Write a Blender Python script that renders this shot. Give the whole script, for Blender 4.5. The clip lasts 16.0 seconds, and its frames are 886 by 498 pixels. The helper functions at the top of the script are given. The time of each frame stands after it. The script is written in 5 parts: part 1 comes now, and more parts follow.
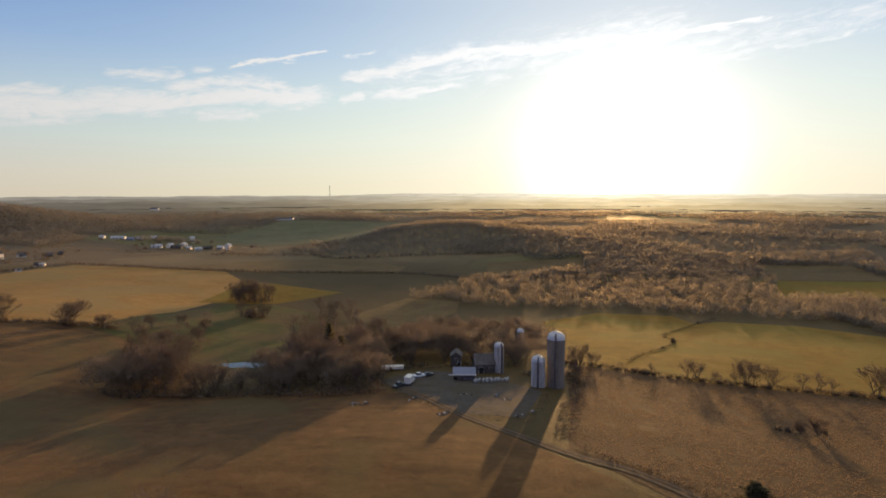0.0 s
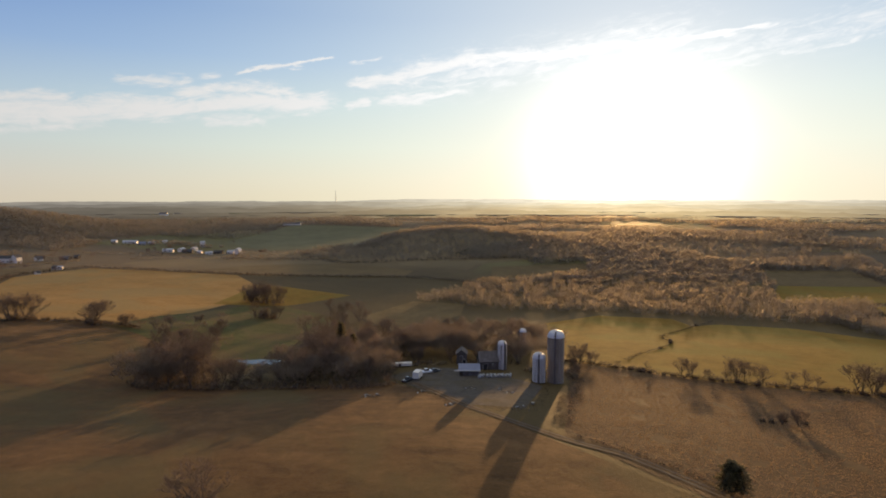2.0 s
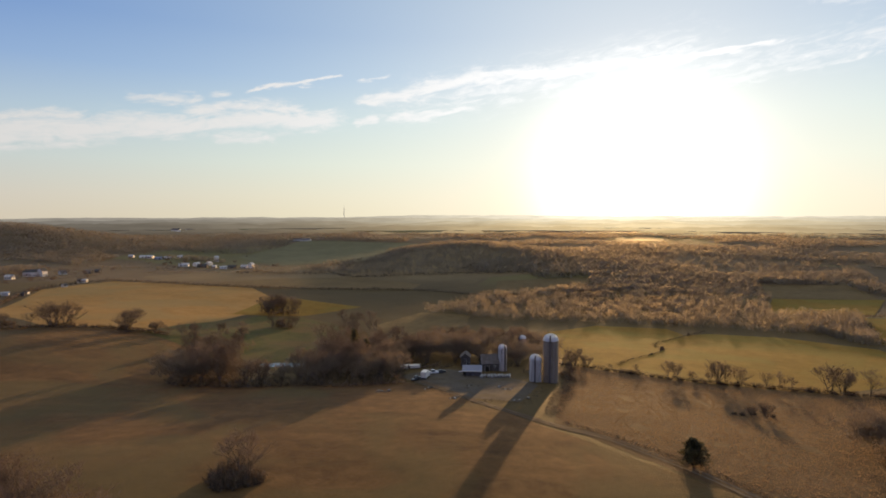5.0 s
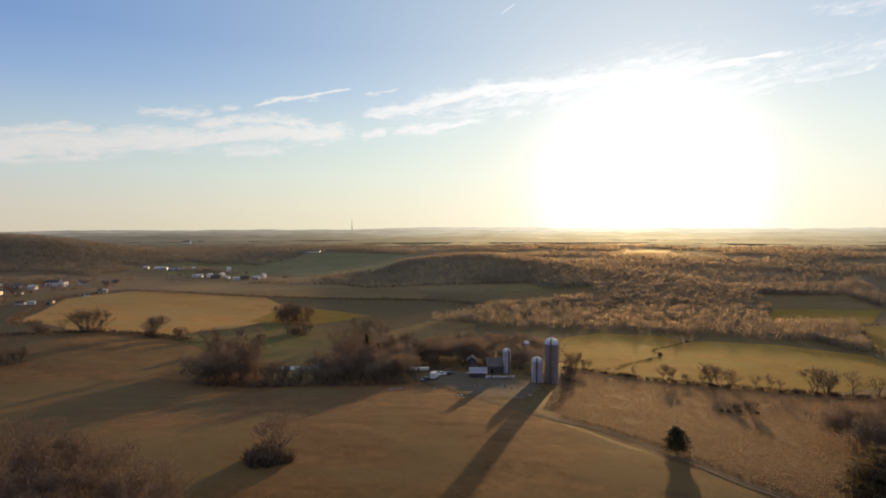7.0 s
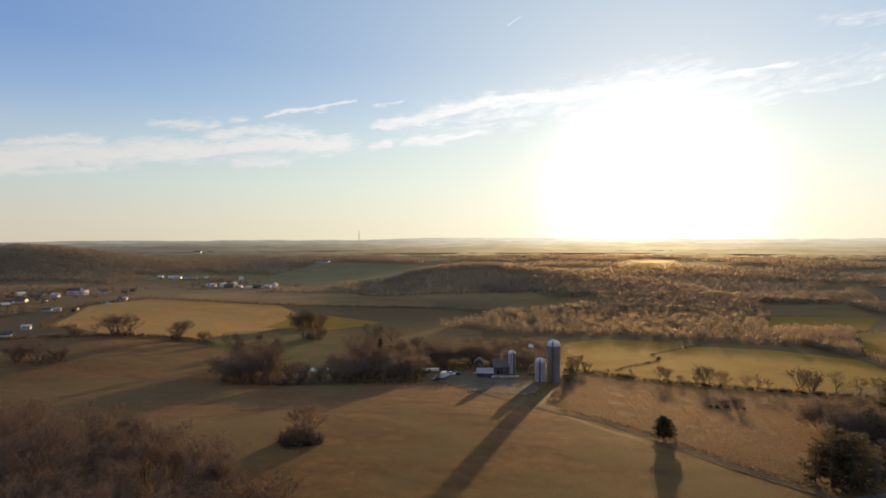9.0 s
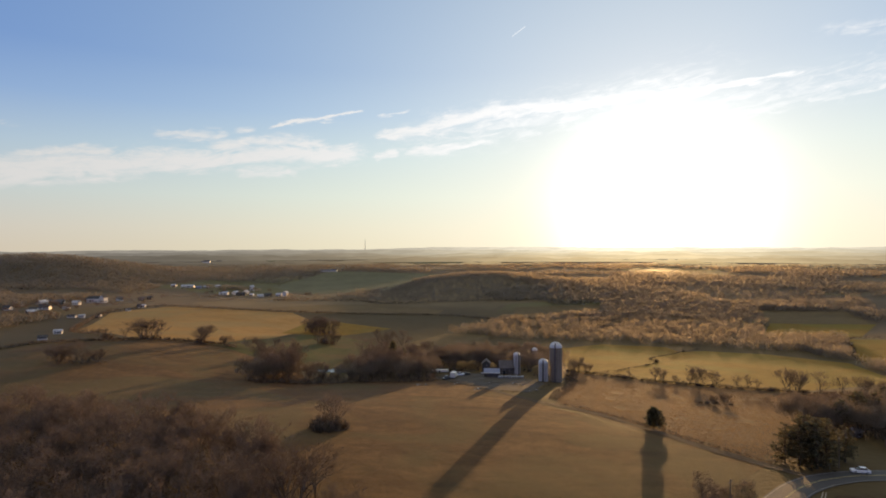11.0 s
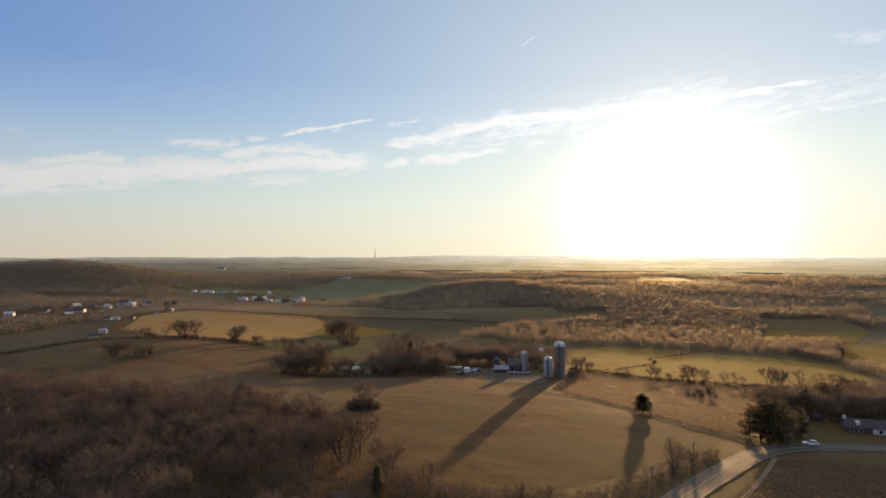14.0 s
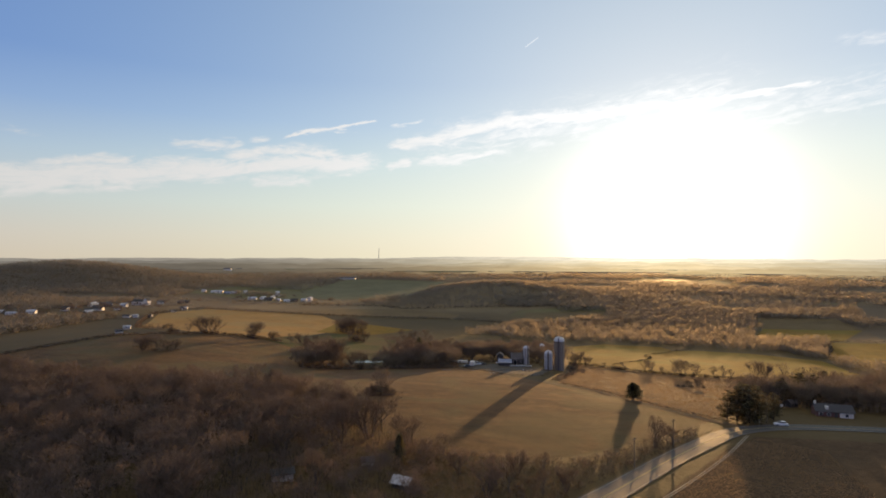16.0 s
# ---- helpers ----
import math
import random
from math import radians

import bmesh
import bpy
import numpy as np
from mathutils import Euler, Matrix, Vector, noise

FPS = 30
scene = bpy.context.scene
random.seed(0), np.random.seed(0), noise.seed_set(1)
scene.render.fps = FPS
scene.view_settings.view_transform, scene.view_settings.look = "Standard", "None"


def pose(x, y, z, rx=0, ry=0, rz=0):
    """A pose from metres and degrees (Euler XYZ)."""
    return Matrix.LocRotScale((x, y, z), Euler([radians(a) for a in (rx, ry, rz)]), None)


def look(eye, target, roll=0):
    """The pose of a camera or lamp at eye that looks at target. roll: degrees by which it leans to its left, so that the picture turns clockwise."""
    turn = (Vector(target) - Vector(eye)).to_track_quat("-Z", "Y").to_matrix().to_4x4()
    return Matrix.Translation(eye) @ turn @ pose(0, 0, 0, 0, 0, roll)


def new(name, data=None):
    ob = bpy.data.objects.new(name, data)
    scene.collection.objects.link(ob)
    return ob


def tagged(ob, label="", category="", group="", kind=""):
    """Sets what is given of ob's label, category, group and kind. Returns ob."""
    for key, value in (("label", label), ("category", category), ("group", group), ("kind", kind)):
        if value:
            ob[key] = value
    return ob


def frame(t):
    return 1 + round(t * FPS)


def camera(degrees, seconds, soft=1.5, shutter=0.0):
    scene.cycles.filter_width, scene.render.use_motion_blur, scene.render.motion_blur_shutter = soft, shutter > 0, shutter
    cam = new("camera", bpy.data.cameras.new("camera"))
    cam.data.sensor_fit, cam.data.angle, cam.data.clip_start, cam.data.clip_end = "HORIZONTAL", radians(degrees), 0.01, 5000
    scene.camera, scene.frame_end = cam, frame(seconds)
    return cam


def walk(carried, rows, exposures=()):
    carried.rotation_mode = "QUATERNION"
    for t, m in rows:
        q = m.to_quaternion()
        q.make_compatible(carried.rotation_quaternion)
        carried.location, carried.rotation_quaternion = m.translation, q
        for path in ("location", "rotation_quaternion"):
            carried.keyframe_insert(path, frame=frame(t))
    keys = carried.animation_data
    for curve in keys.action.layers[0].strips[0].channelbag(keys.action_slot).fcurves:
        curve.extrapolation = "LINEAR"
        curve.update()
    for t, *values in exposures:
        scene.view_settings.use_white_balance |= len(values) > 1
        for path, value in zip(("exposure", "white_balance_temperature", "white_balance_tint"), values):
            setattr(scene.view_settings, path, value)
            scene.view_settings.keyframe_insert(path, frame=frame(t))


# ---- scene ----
cam = camera(77.1, 16.0, soft=1.75)
PATH = [
    (0, (-39.643, -191.907, 70.347), (-39.645, -189.917, 70.142), -0.2),
    (0.5, (-39.947, -194.863, 70.471), (-39.959, -192.874, 70.264), -0.2),
    (1, (-40.064, -197.935, 70.572), (-40.079, -195.945, 70.367), -0.2),
    (1.5, (-39.856, -201.271, 70.665), (-39.873, -199.28, 70.47), -0.1),
    (2, (-40.119, -204.754, 70.68), (-40.14, -202.762, 70.495), -0.1),
    (2.5, (-39.944, -208.457, 70.727), (-39.969, -206.464, 70.553), -0.1),
    (3, (-39.511, -212.06, 70.807), (-39.54, -210.067, 70.643), -0.1),
    (3.5, (-39.143, -215.587, 70.949), (-39.177, -213.593, 70.795), -0.1),
    (4, (-39.181, -219.4, 70.9), (-39.219, -217.406, 70.755), -0.1),
    (6.5, (-38.777, -240.489, 70.896), (-38.843, -238.492, 70.8), -0.2),
    (7, (-38.811, -244.979, 70.797), (-38.884, -242.982, 70.713), -0.2),
    (7.5, (-38.767, -249.627, 70.67), (-38.845, -247.63, 70.595), -0.2),
    (8, (-38.816, -254.554, 70.572), (-38.9, -252.557, 70.507), -0.2),
    (8.5, (-39.084, -259.208, 70.514), (-39.175, -257.211, 70.459), -0.2),
    (9, (-39.51, -264.107, 70.494), (-39.606, -262.11, 70.448), -0.2),
    (11.5, (-41.028, -289.808, 70.497), (-41.149, -287.812, 70.491), -0.2),
    (12, (-41.363, -295.171, 70.519), (-41.491, -293.175, 70.518), -0.1),
    (12.5, (-41.81, -300.539, 70.486), (-41.943, -298.544, 70.49), -0.1),
    (13, (-41.962, -305.764, 70.382), (-42.101, -303.768, 70.393), -0.1),
    (13.5, (-41.991, -311.017, 70.302), (-42.133, -309.022, 70.316), -0.1),
    (14, (-42.199, -316.368, 70.22), (-42.346, -314.373, 70.238), 0.0),
    (14.5, (-42.461, -321.713, 70.184), (-42.611, -319.719, 70.203), 0.0),
    (15, (-42.575, -327.382, 70.127), (-42.728, -325.388, 70.149), 0.0),
    (15.5, (-42.69, -333.109, 70.096), (-42.847, -331.115, 70.119), 0.1),
    (16, (-43.157, -338.704, 70.04), (-43.315, -336.71, 70.062), 0.1),
]
walk(cam, [(t, look(e, g, r)) for t, e, g, r in PATH])

# ---- world, sun, exposure ----
SUN_AZ, SUN_EL = 18.0, 2.85         # degrees from +Y towards +X, degrees up
scene.view_settings.exposure = 0.15
sun_dir = Vector((math.sin(radians(SUN_AZ)) * math.cos(radians(SUN_EL)), math.cos(radians(SUN_AZ)) * math.cos(radians(SUN_EL)), math.sin(radians(SUN_EL))))


class Nodes:
    """Short hand for a node tree."""

    def __init__(self, tree):
        self.tree = tree
        tree.nodes.clear()

    def add(self, kind, *links, **values):
        n = self.tree.nodes.new(kind)
        for k, v in values.items():
            setattr(n, k, v)
        for i, v in enumerate(links):
            self.put(n, i, v)
        return n

    def put(self, n, i, v):
        if v is None:
            return
        if isinstance(v, bpy.types.NodeSocket):
            self.tree.links.new(v, n.inputs[i])
        elif isinstance(v, bpy.types.Node):
            self.tree.links.new(v.outputs[0], n.inputs[i])
        else:
            n.inputs[i].default_value = v

    def math(self, op, a, b=None, c=None):
        return self.add("ShaderNodeMath", a, b, c, operation=op).outputs[0]

    def ramp(self, fac, stops, interpolation="LINEAR"):
        n = self.add("ShaderNodeValToRGB", fac)
        n.color_ramp.interpolation = interpolation
        e = n.color_ramp.elements
        while len(e) < len(stops):
            e.new(0.5)
        for el, (p, c) in zip(e, stops):
            el.position, el.color = p, (*c, 1) if len(c) == 3 else c
        return n.outputs[0]

    def mix(self, fac, a, b, blend="MIX"):
        n = self.add("ShaderNodeMix", data_type="RGBA", blend_type=blend)
        for i, v in ((0, fac), (6, a), (7, b)):
            if isinstance(v, tuple) and len(v) == 3:
                v = (*v, 1)
            self.put(n, i, v)
        return n.outputs[2]

    def noise(self, vec, scale, detail=4.0, rough=0.55, distort=0.0):
        n = self.add("ShaderNodeTexNoise")
        self.put(n, "Vector", vec), self.put(n, "Scale", scale), self.put(n, "Detail", detail)
        self.put(n, "Roughness", rough), self.put(n, "Distortion", distort)
        return n.outputs[0]


world = bpy.data.worlds.new("winter_evening_sky")
scene.world = world
world.use_nodes = True
W = Nodes(world.node_tree)
way = W.add("ShaderNodeTexCoord").outputs["Generated"]
sky = W.add("ShaderNodeTexSky", sky_type="NISHITA", sun_disc=False, sun_elevation=radians(SUN_EL), sun_rotation=radians(SUN_AZ), altitude=100, air_density=1.0, dust_density=1.0, ozone_density=1.5)
xyz = W.add("ShaderNodeSeparateXYZ", way)
el = W.math("DEGREES", W.math("ARCSINE", xyz.outputs[2]))
az = W.math("DEGREES", W.math("ARCTAN2", xyz.outputs[0], xyz.outputs[1]))
sd = W.add("ShaderNodeVectorMath", way, tuple(sun_dir), operation="DOT_PRODUCT").outputs["Value"]
off = W.math("DEGREES", W.math("ARCCOSINE", W.math("MINIMUM", sd, 1.0)))
# hazy winter air: white round the sun, deep blue away from it, a warm pale belt along the horizon
up = W.math("MAXIMUM", el, 0.0)


def fall(scale, gain, floor):
    """A glow that fades with the angle from the sun."""
    return W.math("ADD", floor, W.math("MULTIPLY", gain, W.math("EXPONENT", W.math("DIVIDE", off, -scale))))


glow = W.add("ShaderNodeCombineColor", fall(28.0, 0.93, 0.060), fall(38.0, 0.82, 0.118), fall(40.0, 0.43, 0.44)).outputs[0]
belt = W.ramp(W.math("DIVIDE", up, 90.0), [(0.0, (0.66, 0.475, 0.12)), (0.02, (0.65, 0.495, 0.17)), (0.055, (0.585, 0.515, 0.255)), (0.10, (0.47, 0.455, 0.30)), (0.145, (0.33, 0.335, 0.30)), (0.19, (0.255, 0.255, 0.255)), (0.27, (0.235, 0.225, 0.21)), (0.45, (0.54, 0.47, 0.24)), (0.9, (0.62, 0.54, 0.27))])
belt = W.add("ShaderNodeVectorMath", belt, (0.25, 0.25, 0.25), operation="SUBTRACT").outputs[0]
aside = W.math("SUBTRACT", 1.0, W.math("MULTIPLY", 0.5, W.math("EXPONENT", W.math("MULTIPLY", -1.0, W.math("POWER", W.math("DIVIDE", off, 22.0), 2.0)))))
belt = W.add("ShaderNodeVectorMath", belt, W.add("ShaderNodeCombineXYZ", aside, aside, aside).outputs[0], operation="MULTIPLY").outputs[0]
base = W.add("ShaderNodeVectorMath", glow, belt, operation="ADD").outputs[0]
base = W.mix(1.0, base, W.mix(1.0, sky, (0.004, 0.004, 0.004), "MULTIPLY"), "ADD")
# the sun's glare
core = W.math("MULTIPLY", 0.8, W.math("EXPONENT", W.math("MULTIPLY", -1.0, W.math("POWER", W.math("DIVIDE", off, 8.6), 3.0))))
base = W.mix(1.0, base, W.mix(1.0, (1.0, 0.97, 0.90), core, "MULTIPLY"), "ADD")

flat = W.add("ShaderNodeCombineXYZ", W.math("MULTIPLY", az, 0.16), W.math("SUBTRACT", W.math("MULTIPLY", el, 0.55), W.math("MULTIPLY", az, 0.055)), 3.7).outputs[0]
lumps = W.noise(flat, 1.5, 3.0, 0.5, 0.2)
wavy = W.math("ADD", el, W.math("MULTIPLY", W.math("SUBTRACT", lumps, 0.5), 2.2))
wisps = W.noise(flat, 3.0, 8.0, 0.62, 0.7)


def band(az0, el0, az1, el1, thick, fade, weight):
    """A cloud bank between two places in the sky: its weight on its line, 0 away from it."""
    slope = (el1 - el0) / (az1 - az0)
    line = W.math("ADD", W.math("MULTIPLY", W.math("SUBTRACT", az, az0), slope), el0)
    q = W.math("POWER", W.math("DIVIDE", W.math("ABSOLUTE", W.math("SUBTRACT", wavy, line)), thick), 2.0)
    across = W.math("EXPONENT", W.math("MULTIPLY", q, -1.0))
    s = W.add("ShaderNodeMapRange", az, az0 - fade, az0 + fade, 0.0, weight, interpolation_type="SMOOTHSTEP").outputs[0]
    e = W.add("ShaderNodeMapRange", az, az1 - fade, az1 + fade, 1.0, 0.0, interpolation_type="SMOOTHSTEP").outputs[0]
    return W.math("MULTIPLY", across, W.math("MULTIPLY", s, e))


BANKS = [(-53.0, 4.69, -30.6, 7.74, 1.11, 1.8, 1.00), (-41.5, 7.39, -33.8, 8.66, 0.50, 1.2, 0.80), (-33.8, 7.57, -11.6, 9.56, 0.94, 1.8, 1.00),
         (-25.8, 9.68, -15.0, 10.42, 0.61, 1.2, 0.90), (-23.7, 6.94, -18.1, 7.31, 0.50, 0.9, 0.70), (-30.6, 10.04, -24.5, 10.82, 0.44, 0.7, 0.70),
         (-23.7, 11.24, -21.9, 11.47, 0.33, 0.5, 0.70), (-20.5, 11.55, -11.6, 13.30, 0.25, 0.6, 1.00), (-9.9, 13.12, -6.7, 13.72, 0.22, 0.5, 0.60),
         (-9.9, 11.00, 2.3, 13.64, 0.66, 1.0, 1.00), (1.2, 13.56, 18.1, 14.05, 0.72, 1.2, 1.00), (17.1, 14.15, 29.4, 14.35, 0.36, 1.2, 1.00),
         (-10.4, 9.19, -7.8, 9.56, 0.39, 0.4, 0.80), (-7.0, 9.63, 1.8, 10.54, 0.44, 0.9, 0.90), (21.9, 10.94, 29.0, 12.10, 0.50, 1.2, 0.55),
         (27.7, 12.26, 40.2, 12.37, 0.39, 1.8, 0.40), (31.0, 17.62, 38.7, 16.68, 0.66, 1.2, 0.35), (-44.4, 10.47, -40.8, 9.85, 0.39, 0.9, 0.30),
         (11.3, 14.67, 17.1, 15.32, 0.28, 0.6, 0.40)]
# thin veils round the brighter banks
BANKS += [(-8.0, 10.6, 24.0, 15.2, 2.3, 4.0, 0.42), (14.0, 11.5, 42.0, 14.5, 1.8, 6.0, 0.35)]
banks = None
for b in BANKS:
    one = band(*b)
    banks = one if banks is None else W.math("MAXIMUM", banks, one)
cover = W.add("ShaderNodeMapRange", W.math("ADD", W.math("MULTIPLY", W.math("SUBTRACT", wisps, 0.5), 1.9), banks), 0.0, 1.1, 0.0, 1.0, interpolation_type="SMOOTHSTEP").outputs[0]
cover = W.math("MULTIPLY", cover, W.math("MINIMUM", 1.0, W.math("MULTIPLY", banks, 3.0)))
lit = W.add("ShaderNodeCombineColor", fall(28.0, 0.72, 0.565), fall(28.0, 0.73, 0.55), fall(28.0, 0.75, 0.53)).outputs[0]
cloud = W.mix(W.math("MULTIPLY", cover, 0.92), base, lit)
# a short vapour trail high up
trail_el = W.math("ADD", 20.8, W.math("MULTIPLY", W.math("SUBTRACT", az, 4.55), 0.6))
trail = W.math("MULTIPLY", W.math("LESS_THAN", W.math("ABSOLUTE", W.math("SUBTRACT", el, trail_el)), 0.055), W.math("LESS_THAN", W.math("ABSOLUTE", W.math("SUBTRACT", az, 4.55)), 0.66))
cloud = W.mix(W.math("MULTIPLY", trail, 0.45), cloud, (0.95, 0.95, 0.95))
W.add("ShaderNodeOutputWorld", W.add("ShaderNodeBackground", cloud, 1.0).outputs[0])

lamp = new("sun", bpy.data.lights.new("sun", "SUN"))
lamp.data.energy, lamp.data.angle, lamp.data.color = 4.8, radians(0.9), (1.0, 0.575, 0.225)
lamp.matrix_world = look(tuple(sun_dir * 800), (0, 0, 0))


# ---- materials ----
def surface(name, colours, size=1.0, grain=0.1, rough=0.85, bump=0.2, metal=0.0, spec=0.3, streaks=None, through_light=0.0, vary=0.0, tint=None, gaps=0.0, scatter=0.0, sheen=0.0):
    """A worn real surface: two or three colours blended at a large and a fine scale (metres), relief, and optional light let through."""
    m = bpy.data.materials.new(name)
    m.use_nodes = True
    N = Nodes(m.node_tree)
    pos = N.add("ShaderNodeTexCoord").outputs["Object"]
    stretched = pos
    if streaks:
        stretched = N.add("ShaderNodeMapping", pos, None, (0, 0, radians(streaks[0])), (1.0, streaks[1], streaks[2] if len(streaks) > 2 else 1.0)).outputs[0]
    big = N.noise(stretched, 1.0 / size, 5.0, 0.6, 0.3)
    small = N.noise(stretched, 1.0 / grain, 4.0, 0.65)
    mid = N.noise(pos, 1.0 / (math.sqrt(size * grain)), 4.0, 0.6, 0.4)
    tone = N.math("ADD", N.math("ADD", N.math("MULTIPLY", big, 0.5), N.math("MULTIPLY", mid, 0.4)), N.math("MULTIPLY", N.math("SUBTRACT", small, 0.4), 0.5))
    n = len(colours)
    c = N.ramp(tone, [(0.34 + 0.32 * i / max(1, n - 1), tuple(col)) for i, col in enumerate(colours)])
    if tint:
        wide = N.add("ShaderNodeMapRange", N.noise(pos, 1.0 / tint[1], 3.0, 0.55, 0.6), 0.42, 0.64, 0.0, tint[2], interpolation_type="SMOOTHSTEP").outputs[0]
        c = N.mix(wide, c, N.mix(1.0, tint[0], N.math("ADD", 0.6, N.math("MULTIPLY", small, 0.8)), "MULTIPLY"))
    if vary:
        rnd = N.add("ShaderNodeObjectInfo").outputs["Random"]
        k = N.math("ADD", 1.0 - vary, N.math("MULTIPLY", rnd, 2 * vary))
        c = N.mix(1.0, c, N.add("ShaderNodeCombineColor", k, k, k).outputs[0], "MULTIPLY")
    p = N.add("ShaderNodeBsdfPrincipled")
    N.put(p, "Base Color", c), N.put(p, "Metallic", metal), N.put(p, "Specular IOR Level", spec)
    N.put(p, "Roughness", N.math("ADD", rough - 0.08, N.math("MULTIPLY", small, 0.16)))
    if sheen:
        N.put(p, "Sheen Weight", sheen), N.put(p, "Sheen Roughness", 0.45), N.put(p, "Sheen Tint", (1.0, 0.9, 0.75, 1.0))
    if bump:
        bn = N.add("ShaderNodeBump", 1.0, bump)
        N.put(bn, "Height", N.math("ADD", N.math("MULTIPLY", small, 0.7), N.math("MULTIPLY", big, 0.3)))
        N.put(p, "Normal", bn.outputs[0])
    out = p.outputs[0]
    if through_light:
        t = N.add("ShaderNodeBsdfTranslucent", c)
        out = N.add("ShaderNodeMixShader", through_light, p.outputs[0], t.outputs[0]).outputs[0]
    if scatter:
        # fine twigs that pass light on mostly forwards, imitating a sunward haze glow
        r = N.add("ShaderNodeBsdfRefraction", c, 0.85, 1.45)
        out = N.add("ShaderNodeMixShader", scatter, out, r.outputs[0]).outputs[0]
    if gaps:
        # open spaces between stems too fine to model
        out = N.add("ShaderNodeMixShader", gaps, out, N.add("ShaderNodeBsdfTransparent").outputs[0]).outputs[0]
    N.add("ShaderNodeOutputMaterial", out)
    return m


M = {}
M["land"] = bpy.data.materials.new("winter_land")
M["golden_grass"] = surface("golden_grass", [(0.058, 0.029, 0.010), (0.108, 0.055, 0.017), (0.17, 0.09, 0.032)], 26, 0.7, 0.9, 0.22, spec=0.08, streaks=(35, 2.6), tint=((0.09, 0.067, 0.023), 42, 0.7), sheen=0.06)
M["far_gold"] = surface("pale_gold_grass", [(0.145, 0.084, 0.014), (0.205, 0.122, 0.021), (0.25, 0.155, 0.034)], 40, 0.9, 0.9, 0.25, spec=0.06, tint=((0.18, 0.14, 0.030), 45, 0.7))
M["amber_grass"] = surface("amber_grass", [(0.22, 0.118, 0.032), (0.31, 0.17, 0.046), (0.36, 0.21, 0.07)], 45, 0.9, 0.9, 0.25, spec=0.12, tint=((0.25, 0.17, 0.06), 60, 0.7))
M["green_grass"] = surface("green_pasture", [(0.05, 0.049, 0.017), (0.082, 0.078, 0.025), (0.118, 0.098, 0.034)], 22, 0.8, 0.9, 0.2, spec=0.1, tint=((0.115, 0.078, 0.034), 30, 0.8))
M["far_green"] = surface("muted_winter_wheat", [(0.11, 0.10, 0.048), (0.15, 0.133, 0.064), (0.18, 0.155, 0.078)], 60, 3, 0.9, 0.3, spec=0.12)
M["dull_grass"] = surface("dull_winter_grass", [(0.09, 0.062, 0.026), (0.135, 0.09, 0.036), (0.17, 0.118, 0.05)], 25, 0.8, 0.9, 0.25, spec=0.12)
M["stubble"] = surface("stubble_soil", [(0.055, 0.033, 0.016), (0.085, 0.051, 0.024), (0.12, 0.073, 0.036)], 16, 0.7, 0.9, 0.3, spec=0.1)
M["straw"] = surface("cut_straw", [(0.28, 0.175, 0.085), (0.47, 0.31, 0.165)], 2, 0.3, 0.7, 0, through_light=0.5)
M["gravel"] = surface("packed_gravel", [(0.056, 0.046, 0.038), (0.085, 0.072, 0.06), (0.115, 0.098, 0.082)], 5, 0.35, 0.9, 0.1, spec=0.1, tint=((0.085, 0.064, 0.034), 7, 0.6))
M["track"] = surface("wheel_track_soil", [(0.085, 0.066, 0.048), (0.13, 0.102, 0.076)], 4, 0.3, 0.9, 0.1, spec=0.1)
M["pale_soil"] = surface("pale_lane_soil", [(0.30, 0.24, 0.17), (0.42, 0.35, 0.26)], 3, 0.3, 0.8, 0.05)
M["asphalt"] = surface("worn_asphalt", [(0.055, 0.050, 0.045), (0.085, 0.078, 0.070)], 5, 0.2, 0.7, 0.02, spec=0.2)
M["road_paint"] = surface("road_paint", [(0.34, 0.27, 0.11), (0.46, 0.38, 0.17)], 2, 0.2, 0.7, 0, spec=0.15)
M["edge_paint"] = surface("edge_paint", [(0.20, 0.185, 0.165), (0.34, 0.32, 0.29)], 3, 0.1, 0.7, 0, spec=0.15)
M["bark"] = surface("grey_brown_bark", [(0.055, 0.042, 0.034), (0.10, 0.078, 0.06), (0.14, 0.11, 0.085)], 1.2, 0.12, 0.9, 0.03, vary=0.25)
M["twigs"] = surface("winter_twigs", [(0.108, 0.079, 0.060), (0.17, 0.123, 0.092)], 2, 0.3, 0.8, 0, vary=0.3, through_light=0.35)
M["russet_twigs"] = surface("russet_twigs", [(0.128, 0.100, 0.074), (0.19, 0.148, 0.108)], 2, 0.3, 0.8, 0, vary=0.3, through_light=0.5, gaps=0.15)
M["needles"] = surface("evergreen_needles", [(0.095, 0.082, 0.046), (0.14, 0.12, 0.064), (0.19, 0.155, 0.082)], 0.9, 0.2, 0.7, 0, vary=0.2, through_light=0.5, gaps=0.3)
M["scrub"] = surface("scrub_stems", [(0.11, 0.08, 0.055), (0.16, 0.118, 0.08), (0.21, 0.158, 0.106)], 3, 0.4, 0.9, 0, through_light=0.3, gaps=0.3)
# far woods: colour lifted above the near twigs to make up for missing haze
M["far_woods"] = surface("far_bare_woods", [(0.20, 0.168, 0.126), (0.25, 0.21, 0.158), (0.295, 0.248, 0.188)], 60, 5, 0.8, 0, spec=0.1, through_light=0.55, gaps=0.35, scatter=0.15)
M["concrete"] = surface("silo_staves", [(0.16, 0.13, 0.10), (0.24, 0.20, 0.158), (0.31, 0.265, 0.215)], 1.1, 0.3, 0.85, 0.03, streaks=(0, 1.0, 0.1))
M["pale_concrete"] = surface("pale_silo_staves", [(0.20, 0.185, 0.17), (0.52, 0.50, 0.485), (0.66, 0.645, 0.63)], 1.0, 0.3, 0.85, 0.03, streaks=(0, 1.0, 0.06))
